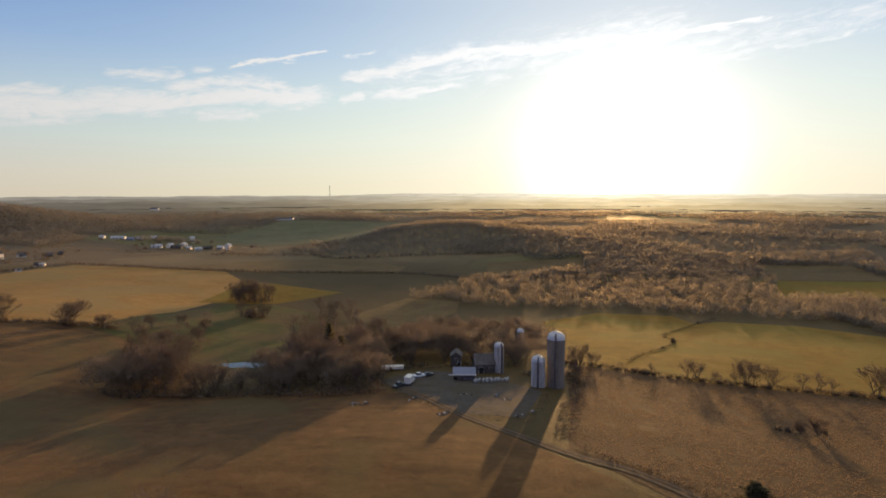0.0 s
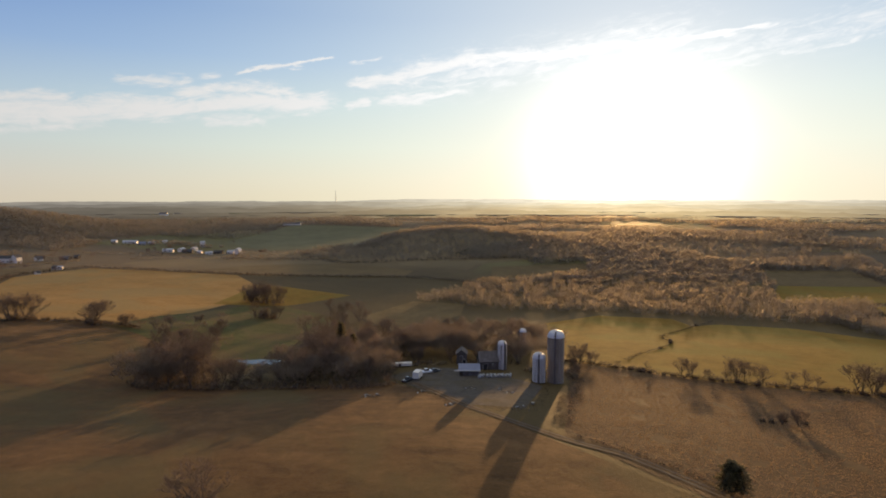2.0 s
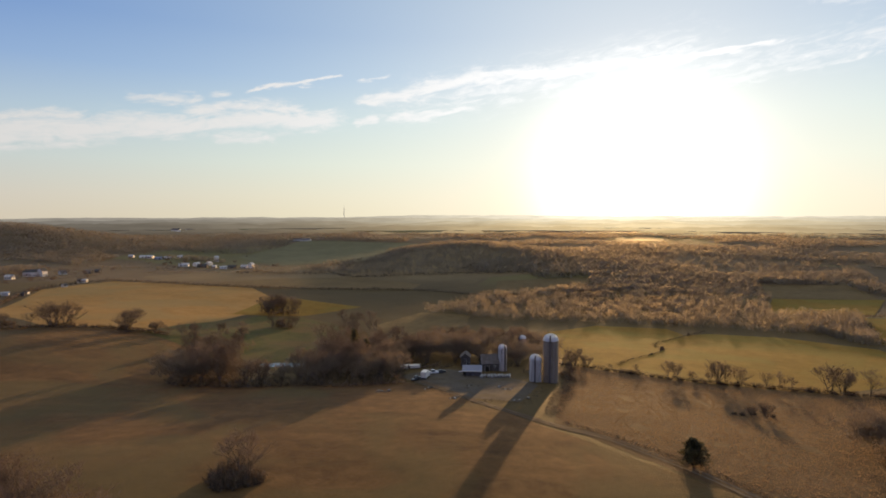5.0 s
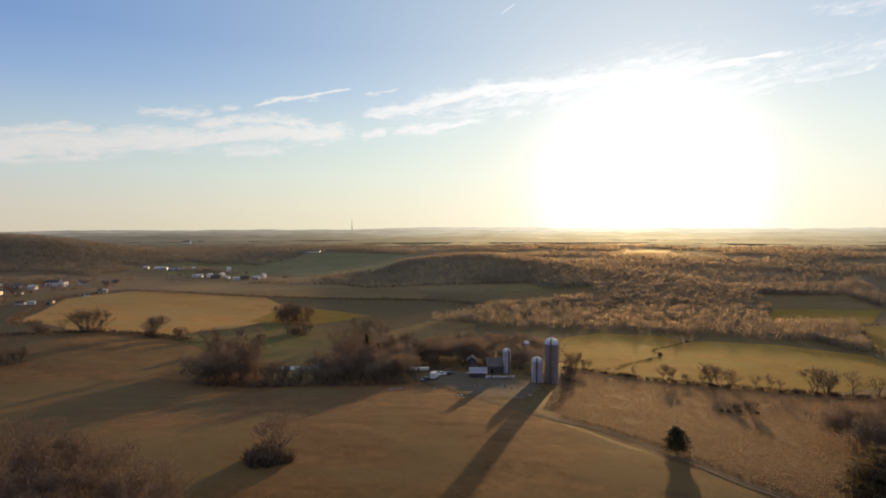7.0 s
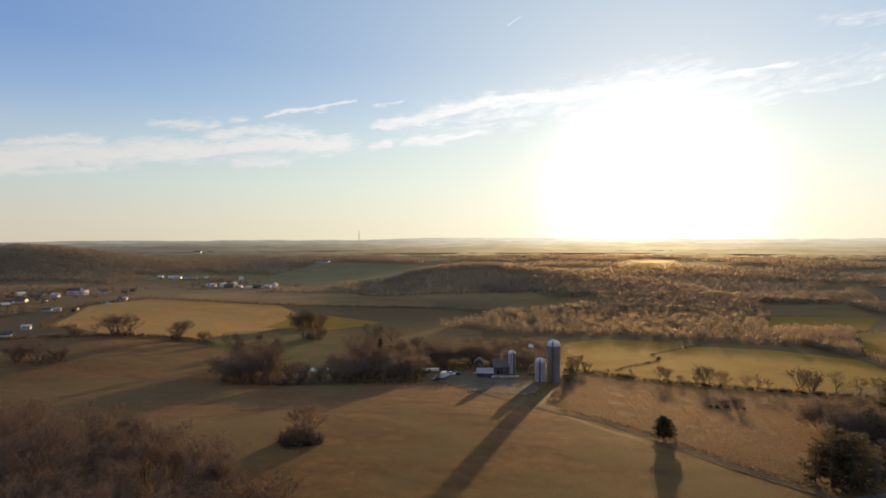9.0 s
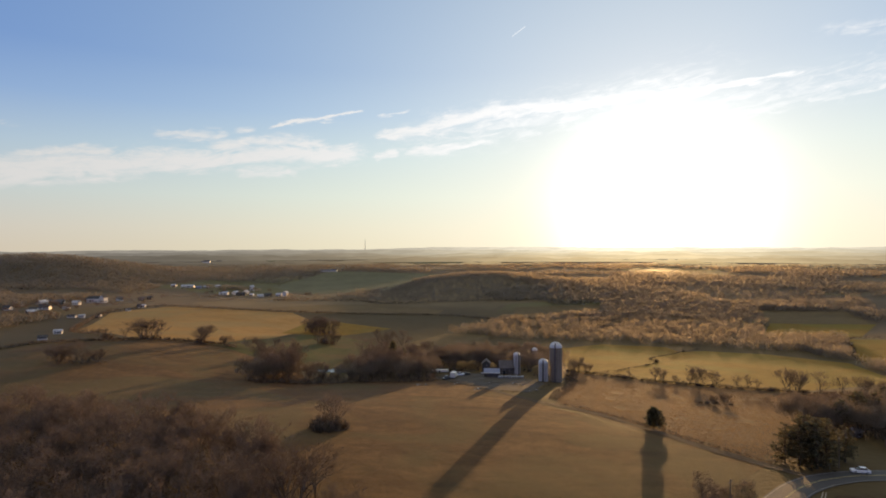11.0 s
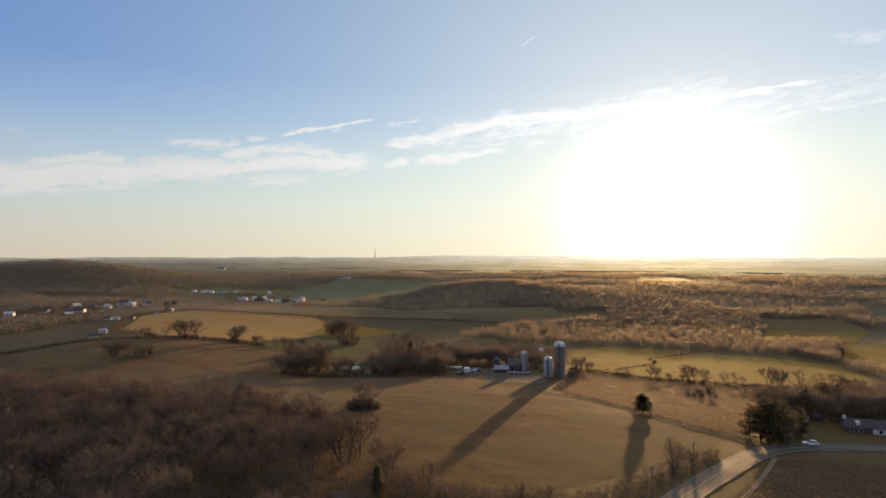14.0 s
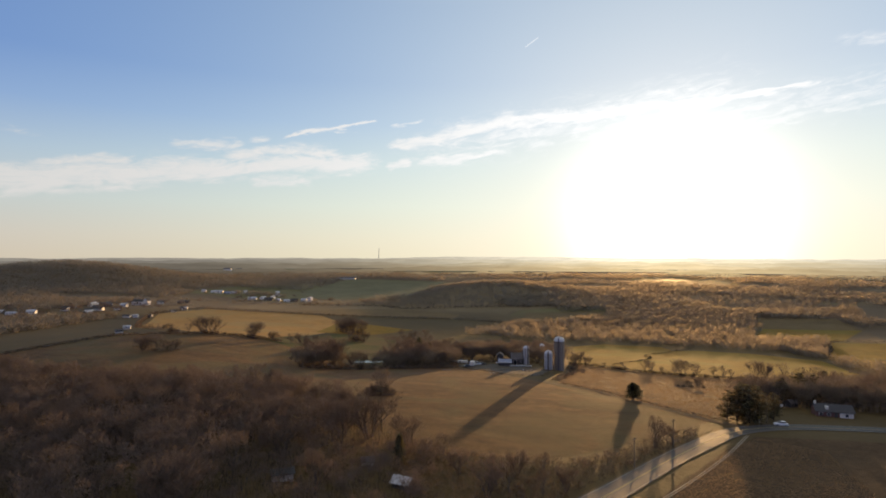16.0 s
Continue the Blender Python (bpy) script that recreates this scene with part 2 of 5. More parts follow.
M["hoop"] = surface("rusty_hoops", [(0.15, 0.125, 0.10), (0.24, 0.20, 0.17)], 0.5, 0.1, 0.8, 0, metal=0.1)
M["dome"] = surface("galvanised_dome", [(0.46, 0.45, 0.46), (0.60, 0.59, 0.60)], 1.5, 0.2, 0.42, 0.0, metal=0.35, spec=0.5)
M["roof_blue"] = surface("pale_blue_metal_roof", [(0.17, 0.18, 0.24), (0.24, 0.25, 0.32)], 2, 0.3, 0.6, 0, spec=0.3)
M["white_paint"] = surface("white_paint", [(0.66, 0.61, 0.53), (0.79, 0.74, 0.66)], 1.5, 0.2, 0.5, 0)
M["grey_board"] = surface("weathered_boards", [(0.055, 0.048, 0.042), (0.095, 0.084, 0.073), (0.15, 0.135, 0.118)], 1.5, 0.2, 0.9, 0.02, streaks=(0, 0.2))
M["tin_roof"] = surface("old_tin_roof", [(0.075, 0.062, 0.054), (0.12, 0.104, 0.094), (0.19, 0.17, 0.16)], 2.5, 0.3, 0.7, 0.01, spec=0.2)
M["dark_roof"] = surface("dark_shingles", [(0.05, 0.047, 0.045), (0.09, 0.085, 0.08)], 1.0, 0.2, 0.85, 0.02)
M["red_brick"] = surface("red_brick", [(0.13, 0.07, 0.055), (0.18, 0.095, 0.072)], 1.0, 0.15, 0.85, 0.02)
M["window"] = surface("window_glass", [(0.02, 0.022, 0.026), (0.035, 0.04, 0.045)], 1.0, 0.4, 0.12, 0, spec=0.8)
M["water"] = surface("still_pond_water", [(0.03, 0.032, 0.03), (0.045, 0.045, 0.04)], 6, 1.0, 0.13, 0.0, spec=0.9)
M["wrap"] = surface("white_bale_wrap", [(0.24, 0.235, 0.225), (0.40, 0.39, 0.375)], 0.8, 0.1, 0.4, 0.02)
M["metal"] = surface("galvanised_steel", [(0.30, 0.30, 0.30), (0.42, 0.42, 0.42)], 0.5, 0.1, 0.5, 0, metal=0.8)
M["wood_pole"] = surface("weathered_pole_wood", [(0.12, 0.095, 0.07), (0.2, 0.16, 0.12)], 0.6, 0.1, 0.9, 0.01)
M["car_white"] = surface("white_car_paint", [(0.72, 0.72, 0.72), (0.78, 0.78, 0.78)], 2, 0.5, 0.22, 0, spec=0.6)
M["car_dark"] = surface("dark_car_paint", [(0.03, 0.032, 0.036), (0.05, 0.052, 0.056)], 2, 0.5, 0.25, 0, spec=0.6)
M["car_red"] = surface("faded_red_paint", [(0.24, 0.05, 0.035), (0.32, 0.08, 0.05)], 2, 0.5, 0.4, 0)
M["rubber"] = surface("tyre_rubber", [(0.02, 0.02, 0.02), (0.03, 0.03, 0.03)], 0.5, 0.1, 0.9, 0)
M["yellow_sign"] = surface("yellow_sign_paint", [(0.55, 0.38, 0.05), (0.65, 0.46, 0.08)], 0.5, 0.1, 0.5, 0)


def land_material(m):
    """Patchwork of woods floor, pasture, plough and stubble, parcel by parcel, with the grain of grass."""
    m.use_nodes = True
    N = Nodes(m.node_tree)
    pos = N.add("ShaderNodeTexCoord").outputs["Object"]
    wob = N.noise(pos, 0.006, 3.0, 0.5)
    turned = N.add("ShaderNodeMapping", pos, None, (0, 0, 0.45), (1.0, 0.75, 1.0)).outputs[0]
    moved = N.add("ShaderNodeVectorMath", turned, N.add("ShaderNodeVectorMath", N.add("ShaderNodeCombineXYZ", wob, wob, 0.0).outputs[0], (90, 90, 0), operation="MULTIPLY").outputs[0], operation="ADD").outputs[0]
    v = N.add("ShaderNodeTexVoronoi", feature="F1", distance="CHEBYCHEV")
    N.put(v, "Vector", moved), N.put(v, "Scale", 0.0042), N.put(v, "Randomness", 0.85)
    pick = N.add("ShaderNodeSeparateColor", v.outputs["Color"]).outputs[0]
    parcel = N.ramp(pick, [(0.0, (0.125, 0.086, 0.052)), (0.22, (0.15, 0.105, 0.06)), (0.38, (0.15, 0.13, 0.055)), (0.52, (0.175, 0.125, 0.068)), (0.66, (0.13, 0.092, 0.055)), (0.80, (0.19, 0.14, 0.08)), (0.92, (0.16, 0.145, 0.06))], "CONSTANT")
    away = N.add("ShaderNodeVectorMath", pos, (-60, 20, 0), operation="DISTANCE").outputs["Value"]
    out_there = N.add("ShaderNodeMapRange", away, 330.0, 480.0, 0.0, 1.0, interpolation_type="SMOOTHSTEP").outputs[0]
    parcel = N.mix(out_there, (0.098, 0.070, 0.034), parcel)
    big = N.noise(pos, 1 / 55, 5.0, 0.6, 0.3)
    small = N.noise(pos, 1 / 2.2, 4.0, 0.65)
    shade = N.math("ADD", 0.32, N.math("ADD", N.math("MULTIPLY", big, 0.7), N.math("MULTIPLY", small, 0.4)))
    c = N.mix(1.0, parcel, N.add("ShaderNodeCombineColor", shade, N.math("MULTIPLY", shade, 0.96), N.math("MULTIPLY", shade, 0.78)).outputs[0], "MULTIPLY")
    p = N.add("ShaderNodeBsdfPrincipled")
    N.put(p, "Base Color", c), N.put(p, "Roughness", 0.78), N.put(p, "Specular IOR Level", 0.08)
    # land far from the farm gets a warm sheen standing in for haze
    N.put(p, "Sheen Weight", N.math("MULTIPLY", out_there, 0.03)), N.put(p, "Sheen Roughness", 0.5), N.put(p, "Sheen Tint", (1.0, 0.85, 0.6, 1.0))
    b = N.add("ShaderNodeBump", 1.0, 0.2)
    N.put(b, "Height", small), N.put(p, "Normal", b.outputs[0])
    N.add("ShaderNodeOutputMaterial", p.outputs[0])


land_material(M["land"])


# ---- the lie of the land ----
KNOLLS = [(0, 0, 70, -9.6), (-37, 3, 60, 9.5), (20, -90, 70, 4.5), (-87, -112, 80, 10.2), (-135, 40, 80, -9.7), (-242, 56, 80, 12.7), (55, -126, 70, 0.4), (-365, 623, 220, -12.2), (-513, 381, 160, 6.6), (0, 62, 70, 4), (110, 140, 90, -1.4), (-20, -230, 90, 4), (-120, -230, 90, 9.5), (100, -230, 90, 5.8), (230, 65, 120, -2.7), (-340, -50, 120, 6.3), (230, -115, 100, 7.4), (-140, 160, 100, -4.8), (0, 310, 150, -6.9), (-350, 210, 140, 2.4), (320, 310, 180, -10.9), (-40, -155, 60, -6.4)]


def ground(x, y):
    """Height of the land: knolls and hollows round the farm, a slow rise and low ridges towards the horizon."""
    z = 0.0
    for a, b, s, v in KNOLLS:
        q = ((x - a) ** 2 + (y - b) ** 2) / (2 * s * s)
        if q < 12:
            z += v * math.exp(-q)
    d = math.hypot(x + 40, y + 250)
    z += 47 * max(0.0, (min(d, 1500) - 900) / 4000) ** 1.2
    ridge = min(1.0, max(0.0, (d - 700) / 900))
    if ridge > 0:
        z += ridge * 13 * noise.noise((x / 620, y / 420, 2.3)) * (1.0 if d < 1100 else max(0.1, 1 - (d - 1100) / 600))
    near = max(0.0, 1 - d / 900)
    z += near * (0.22 * noise.noise((x / 21, y / 16, 0.7)) + 0.10 * noise.noise((x / 8, y / 8, 5.1)))
    for a, b, rx, ry, top in HILLS:
        q = ((x - a) / rx) ** 2 + ((y - b) / ry) ** 2
        if q < 6:
            z += top * math.exp(-q)
    return z


HILLS = [(-16, 789.3, 130, 150, 16), (-1030, 895, 270, 200, 47), (-352, 1144.7, 160, 160, 10)]
CELL = 4.0


def part(name, bm, material, parent=None, label=""):
    """Links a bmesh as one mesh object, under a thing or a part of it."""
    me = bpy.data.meshes.new(name)
    bm.to_mesh(me)
    bm.free()
    me.materials.append(material)
    ob = new(name, me)
    if parent:
        ob.parent = parent
    if label:
        ob["label"] = label
    return ob


def arrays_part(name, verts, faces, material, parent=None, smooth=False):
    """The same from lists of vertices and faces."""
    me = bpy.data.meshes.new(name)
    me.from_pydata(verts, [], faces)
    if smooth:
        me.polygons.foreach_set("use_smooth", [True] * len(me.polygons))
    me.materials.append(material)
    ob = new(name, me)
    if parent:
        ob.parent = parent
    return ob


def thing(name, x, y, turn=0.0, z=None, label="", category="", group="", kind=""):
    ob = new(name)
    ob.empty_display_size = 0.5
    ob.matrix_basis = pose(x, y, ground(x, y) if z is None else z, 0, 0, turn)
    return tagged(ob, label, category, group, kind)


def axis(lo, hi, end):
    mid = [lo + CELL * i for i in range(int((hi - lo) / CELL) + 1)]
    out, step, v = [], CELL, hi
    while v < end:
        step *= 1.09
        v = min(end, v + min(step, 150))
        out.append(v)
    inn, step, v = [], CELL, lo
    while v > -end:
        step *= 1.09
        v = max(-end, v - min(step, 150))
        inn.append(v)
    return inn[::-1] + mid + out


xs, ys = axis(-400, 320, 4880), axis(-340, 440, 4880)
verts = [(x, y, ground(x, y)) for y in ys for x in xs]
nx = len(xs)
faces = [(j * nx + i, j * nx + i + 1, (j + 1) * nx + i + 1, (j + 1) * nx + i) for j in range(len(ys) - 1) for i in range(nx - 1)]
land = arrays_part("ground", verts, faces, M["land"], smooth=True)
tagged(land, "rolling winter farmland of brown pasture, plough and woodland floor", "ground", kind="structure")


def patch(name, outline, material, lift, label, category, cell=CELL):
    """A field draped over the land inside a convex outline."""
    cx, cy = sum(p[0] for p in outline) / len(outline), sum(p[1] for p in outline) / len(outline)
    x0, x1 = min(p[0] for p in outline), max(p[0] for p in outline)
    y0, y1 = min(p[1] for p in outline), max(p[1] for p in outline)
    i0, i1, j0, j1 = math.floor(x0 / cell), math.ceil(x1 / cell), math.floor(y0 / cell), math.ceil(y1 / cell)
    bm = bmesh.new()
    g = [[bm.verts.new((i * cell, j * cell, ground(i * cell, j * cell) + lift)) for i in range(i0, i1 + 1)] for j in range(j0, j1 + 1)]
    for j in range(j1 - j0):
        for i in range(i1 - i0):
            bm.faces.new((g[j][i], g[j][i + 1], g[j + 1][i + 1], g[j + 1][i]))
    n = len(outline)
    for k in range(n):
        a, b = outline[k], outline[(k + 1) % n]
        nrm = Vector((b[1] - a[1], a[0] - b[0], 0)).normalized()
        if nrm.dot(Vector((a[0] - cx, a[1] - cy, 0))) < 0:
            nrm.negate()
        bmesh.ops.bisect_plane(bm, geom=bm.verts[:] + bm.edges[:] + bm.faces[:], plane_co=(a[0], a[1], 0), plane_no=nrm, clear_outer=True)
    for f in bm.faces:
        f.smooth = True
    ob = part(name, bm, material)
    return tagged(ob, label, category, kind="structure")


def smooth_line(points, step=2.0):
    """Points along a rounded line through the given ones."""
    p = [Vector((*q, 0)) for q in points]
    p = [2 * p[0] - p[1]] + p + [2 * p[-1] - p[-2]]
    out = []
    for i in range(1, len(p) - 2):
        n = max(2, int((p[i + 1] - p[i]).length / step))
        for k in range(n):
            t = k / n
            out.append(0.5 * ((2 * p[i]) + (p[i + 1] - p[i - 1]) * t + (2 * p[i - 1] - 5 * p[i] + 4 * p[i + 1] - p[i + 2]) * t * t + (3 * p[i] - p[i - 1] - 3 * p[i + 1] + p[i + 2]) * t ** 3))
    out.append(p[-2])
    return out


def ribbon(name, points, width, material, lift, offset=0.0, gaps=None, step=2.0, across=3, parent=None):
    """A strip of road or track along a line, draped on the land."""
    line = smooth_line(points, step)
    bm, rows = bmesh.new(), []
    for i, c in enumerate(line):
        d = (line[min(i + 1, len(line) - 1)] - line[max(i - 1, 0)]).normalized()
        side = Vector((d.y, -d.x, 0))
        row = []
        for k in range(across):
            q = c + side * (offset + width * (k / (across - 1) - 0.5))
            row.append(bm.verts.new((q.x, q.y, ground(q.x, q.y) + lift)))
        rows.append(row)
    for i in range(len(rows) - 1):
        if gaps and (i // gaps) % 3 == 2:
            continue
        for k in range(across - 1):
            bm.faces.new((rows[i][k], rows[i][k + 1], rows[i + 1][k + 1], rows[i + 1][k]))
    return part(name, bm, material, parent)


patch("field_main", [(-60, -7), (40, -127), (31, -138), (16, -148), (-7, -169), (-22, -176), (-40, -178), (-54, -178), (-110, -184), (-345, -152), (-345, -62), (-150, -7)], M["golden_grass"], 0.02, "golden-brown mown hay field with long evening shadows", "field")
patch("field_crest", [(-150, -7), (-345, -62), (-318, 0), (-300, 32), (-246, 60), (-219, 72), (-150, 52), (-138, 20)], M["golden_grass"], 0.02, "dull golden pasture on a low crest", "field")
patch("field_amber", [(-259.2, 59.1), (-212, 80), (-201, 118), (-193, 192), (-209.7, 274.2), (-245.1, 326.5), (-398.2, 342.6), (-414.2, 264.5), (-339.3, 114.1)], M["amber_grass"], 0.02, "amber dry grass field bordered by hedges", "field")
patch("field_olive", [(-203.5, 172.5), (-207.5, 272.3), (-182.2, 270.5), (-120.4, 244), (-156.6, 190.3)], M["far_gold"], 0.05, "yellow-green grass strip beside a tree clump", "field")
patch("field_green", [(-222, 72), (-208, 110), (-200, 168), (-157, 188), (-113, 160), (-97, 66), (-120, 26), (-158, 46)], M["green_grass"], 0.05, "green winter pasture beyond the farm pond", "field")
patch("field_hollow", [(-100.3, 163.1), (-67.6, 224.9), (-27.8, 213.5), (-31.8, 167.8), (-67.3, 113.1)], M["dull_grass"], 0.03, "olive brown meadow behind the farm trees", "field")
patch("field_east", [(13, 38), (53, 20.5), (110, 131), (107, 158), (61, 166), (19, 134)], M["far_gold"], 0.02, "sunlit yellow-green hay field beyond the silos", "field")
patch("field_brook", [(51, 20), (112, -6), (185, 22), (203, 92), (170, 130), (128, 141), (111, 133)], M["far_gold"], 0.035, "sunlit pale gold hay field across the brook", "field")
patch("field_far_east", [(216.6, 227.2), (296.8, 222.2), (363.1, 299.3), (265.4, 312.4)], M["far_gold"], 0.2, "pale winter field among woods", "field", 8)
# covers a clearing added in the woods so low sun reaches the pale field
patch("field_upper", [(264, 314), (361, 301), (394, 395), (296, 407)], M["dull_grass"], 0.2, "brown grass patch in a clearing added behind a pale winter field", "field", 8)
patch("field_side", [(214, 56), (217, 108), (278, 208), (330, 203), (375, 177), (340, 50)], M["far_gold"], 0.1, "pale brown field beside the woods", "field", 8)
patch("field_stubble", [(-11.5, -57.5), (38.8, -129), (64, -106.6), (148.7, -60.2), (153.6, -21.9), (112.3, -5.3), (53.1, 20.1), (14.9, 38.5), (8, 10)], M["stubble"], 0.035, "cut corn stubble field with pale straw litter", "field")
patch("field_roadside", [(-6.5, -205.5), (30, -161), (46, -146), (150, -152), (150, -250), (2.3, -245)], M["stubble"], 0.03, "stubble field beside the country road", "field")
patch("farm_yard", [(-63.5, 4.2), (-53.2, -12.7), (-35.5, -35.9), (-16.5, -37.6), (-6, -8), (-22.6, 9), (-46.2, 21.2)], M["gravel"], 0.055, "grey packed gravel farm yard", "yard")
for nm, o, mt, lb in (("field_valley", [(-317.1, 331.2), (-87, 348.2), (-63.4, 477.6), (-162, 452.7), (-209, 484.6)], "dull_grass", "brown meadow in the valley"), ("field_slope", [(-442.2, 783.1), (-404, 1064.3), (-121.8, 1047.3), (-186.1, 677.2), (-322.4, 636)], "far_green", "green winter wheat on a far slope"),
                      ("field_low", [(-0.3, 321.1), (109.3, 380.4), (124.1, 454.9), (9.4, 427.1)], "dull_grass", "brown meadow beyond the woods"), ("field_town", [(-556.5, 223.1), (-419.8, 236), (-421.5, 340.4), (-514.5, 289)], "dull_grass", "grey-brown field beside the village")):
    patch(nm, o, M[mt], 0.3, lb, "field", 8)

TRACK = [(-53.2, -7.3), (-43.9, -22.2), (-35.5, -35.9), (-24.8, -47.3), (-7.5, -64.3), (5.4, -74.3), (19.1, -94.1), (29.2, -113.1), (41.8, -128.6), (48.2, -135.6)]
ROAD = [(-150, -352), (-100, -298), (-62, -253), (-40, -229), (-15, -200.9), (-4.6, -188.5), (6.5, -175.6), (14.2, -167), (20.3, -160.7), (31.5, -149.6), (41, -141), (52, -134.8), (66, -132), (93.6, -131.8), (133.4, -135.4), (226, -147.3)]
tagged(ribbon("farm_track", TRACK, 3.4, M["stubble"], 0.10), "farm track with a grassy middle leading to the yard", "track", kind="structure")
for s in (-0.9, 0.9):
    tagged(ribbon("track_rut", TRACK, 0.75, M["track"], 0.125, s), "bare pale wheel rut of the farm track", "track", kind="structure")
tagged(ribbon("road", ROAD, 7.6, M["asphalt"], 0.15, 0, None, 2.0, 5), "two-lane asphalt country road in a bend", "road", kind="structure")
for s in (-0.16, 0.16):
    tagged(ribbon("road_line", ROAD, 0.13, M["road_paint"], 0.165, s, None, 2.0, 2), "yellow painted centre line", "road marking", kind="structure")
for s in (-3.3, 3.3):
    tagged(ribbon("edge_line", ROAD, 0.13, M["edge_paint"], 0.165, s, None, 2.0, 2), "white painted edge line", "road marking", kind="structure")
LANE = [(-9.5, -210), (0.1, -199.2), (14, -183.6), (28.9, -165.4), (38.2, -152.8), (44, -144.5)]
for s in (-0.32, 0.32):
    tagged(ribbon("lane_rut", LANE, 0.22, M["pale_soil"], 0.11, s), "pale wheel rut of a field lane beside the road", "track", kind="structure")

# pond
bm = bmesh.new()
ring = [bm.verts.new((-128.0 + (12.5 + 1.4 * math.sin(3 * a) + 0.8 * math.sin(7 * a)) * math.cos(a), 41.5 + (4.6 + 1.1 * math.sin(2 * a + 1) + 0.6 * math.sin(5 * a)) * math.sin(a), ground(-128.0, 42.1) + 0.4)) for a in [i * math.tau / 40 for i in range(40)]]
bm.faces.new(ring)
tagged(part("pond", bm, M["water"]), "small farm pond mirroring the pale sky", "pond", kind="structure")


# ---- trees ----
def tube(verts, faces, a, b, ra, rb, sides):
    d = b - a
    u = d.orthogonal().normalized()
    v = d.normalized().cross(u)
    k = len(verts)
    for c, r in ((a, ra), (b, rb)):
        for i in range(sides):
            w = math.tau * i / sides
            verts.append(c + u * (r * math.cos(w)) + v * (r * math.sin(w)))
    for i in range(sides):
        faces.append((k + i, k + (i + 1) % sides, k + sides + (i + 1) % sides, k + sides + i))


def blade(verts, faces, a, b, w, rnd):
    """A thin twig: a long tapering sliver."""
    d = b - a
    s = d.cross(Vector((rnd.uniform(-1, 1), rnd.uniform(-1, 1), rnd.uniform(-1, 1))))
    s = s.normalized() * w if s.length > 1e-6 else Vector((w, 0, 0))
    k = len(verts)
    verts.extend((a - s, a + s, b))
    faces.append((k, k + 1, k + 2))


def bare_tree_meshes(seed, height, spread, stems=1, twig=0.018, lean=0.0, fork=0.3):
    """A leafless broadleaf tree: trunk and limbs in one mesh, its haze of twigs in another."""
    rnd = random.Random(seed)
    tv, tf, cv, cf = [], [], [], []

    def grow(a, d, length, r, level):
        n = (4, 3, 2, 2)[level]
        p = a.copy()
        kids = []
        for i in range(n):
            d = (d + Vector((rnd.uniform(-1, 1), rnd.uniform(-1, 1), rnd.uniform(-0.2, 0.6))) * (0.10 + 0.07 * level)).normalized()
            q = p + d * (length / n)
            if level == 3:
                blade(tv, tf, p, q, r * 0.9, rnd)
            else:
                tube(tv, tf, p, q, r * (1 - 0.62 * i / n), r * (1 - 0.62 * (i + 1) / n), (7, 4, 3)[level])
            p = q
            kids.append((q.copy(), d.copy(), r * (1 - 0.62 * (i + 1) / n), (i + 1) / n))
        if level == 3:
            for _ in range(4):
                k = rnd.choice(kids)
                for _ in range(2):
                    e = (k[1] + Vector((rnd.uniform(-1, 1), rnd.uniform(-1, 1), rnd.uniform(-0.5, 1))) * 0.95).normalized()
                    b = k[0] + e * (height * rnd.uniform(0.045, 0.10))
                    blade(cv, cf, k[0], b, twig, rnd)
                    f = (e + Vector((rnd.uniform(-1, 1), rnd.uniform(-1, 1), rnd.uniform(-0.5, 1))) * 0.8).normalized()
                    m = k[0].lerp(b, rnd.uniform(0.3, 0.8))
                    blade(cv, cf, m, m + f * (height * rnd.uniform(0.03, 0.07)), twig * 0.8, rnd)
            return
        count = (7, 4, 3)[level]
        for i in range(count):
            if level == 0:
                t = fork + (1 - fork) * (i + rnd.uniform(0.2, 1)) / count
            else:
                t = 0.35 + 0.65 * (i + rnd.random()) / count
            k = min(kids, key=lambda s: abs(s[3] - t))
            turn = rnd.uniform(0, math.tau) + i * 2.4
            side = Vector((math.cos(turn), math.sin(turn), 0))
            open_ = rnd.uniform(0.55, 1.0) * spread
            e = (k[1] * 0.8 + side * open_ + Vector((0, 0, 0.2))).normalized()
            grow(k[0], e, length * rnd.uniform(0.5, 0.78) * (1.1 - 0.35 * t if level == 0 else 1), k[2] * 0.72, level + 1)
        grow(kids[-1][0], kids[-1][1], length * 0.42, kids[-1][2] * 0.9, level + 1)

    for s in range(stems):
        w = rnd.uniform(0, math.tau)
        o = Vector((math.cos(w), math.sin(w), 0)) * (0.0 if stems == 1 else height * 0.05)
        d = (Vector((0, 0, 1)) + (o.normalized() * 0.35 if stems > 1 else Vector((rnd.uniform(-1, 1), rnd.uniform(-1, 1), 0)) * (0.05 + lean))).normalized()
        grow(o + Vector((0, 0, -0.3)), d, height * 0.56, height * 0.019, 0)
    top = max(v.z for v in cv)
    k = height / top
    res = []
    for nm, vs, fs, mt in (("trunk", tv, tf, M["bark"]), ("crown", cv, cf, M["twigs"])):
        me = bpy.data.meshes.new(nm)
        me.from_pydata([v * k for v in vs], [], fs)
        me.materials.append(mt)
        res.append(me)
    return res


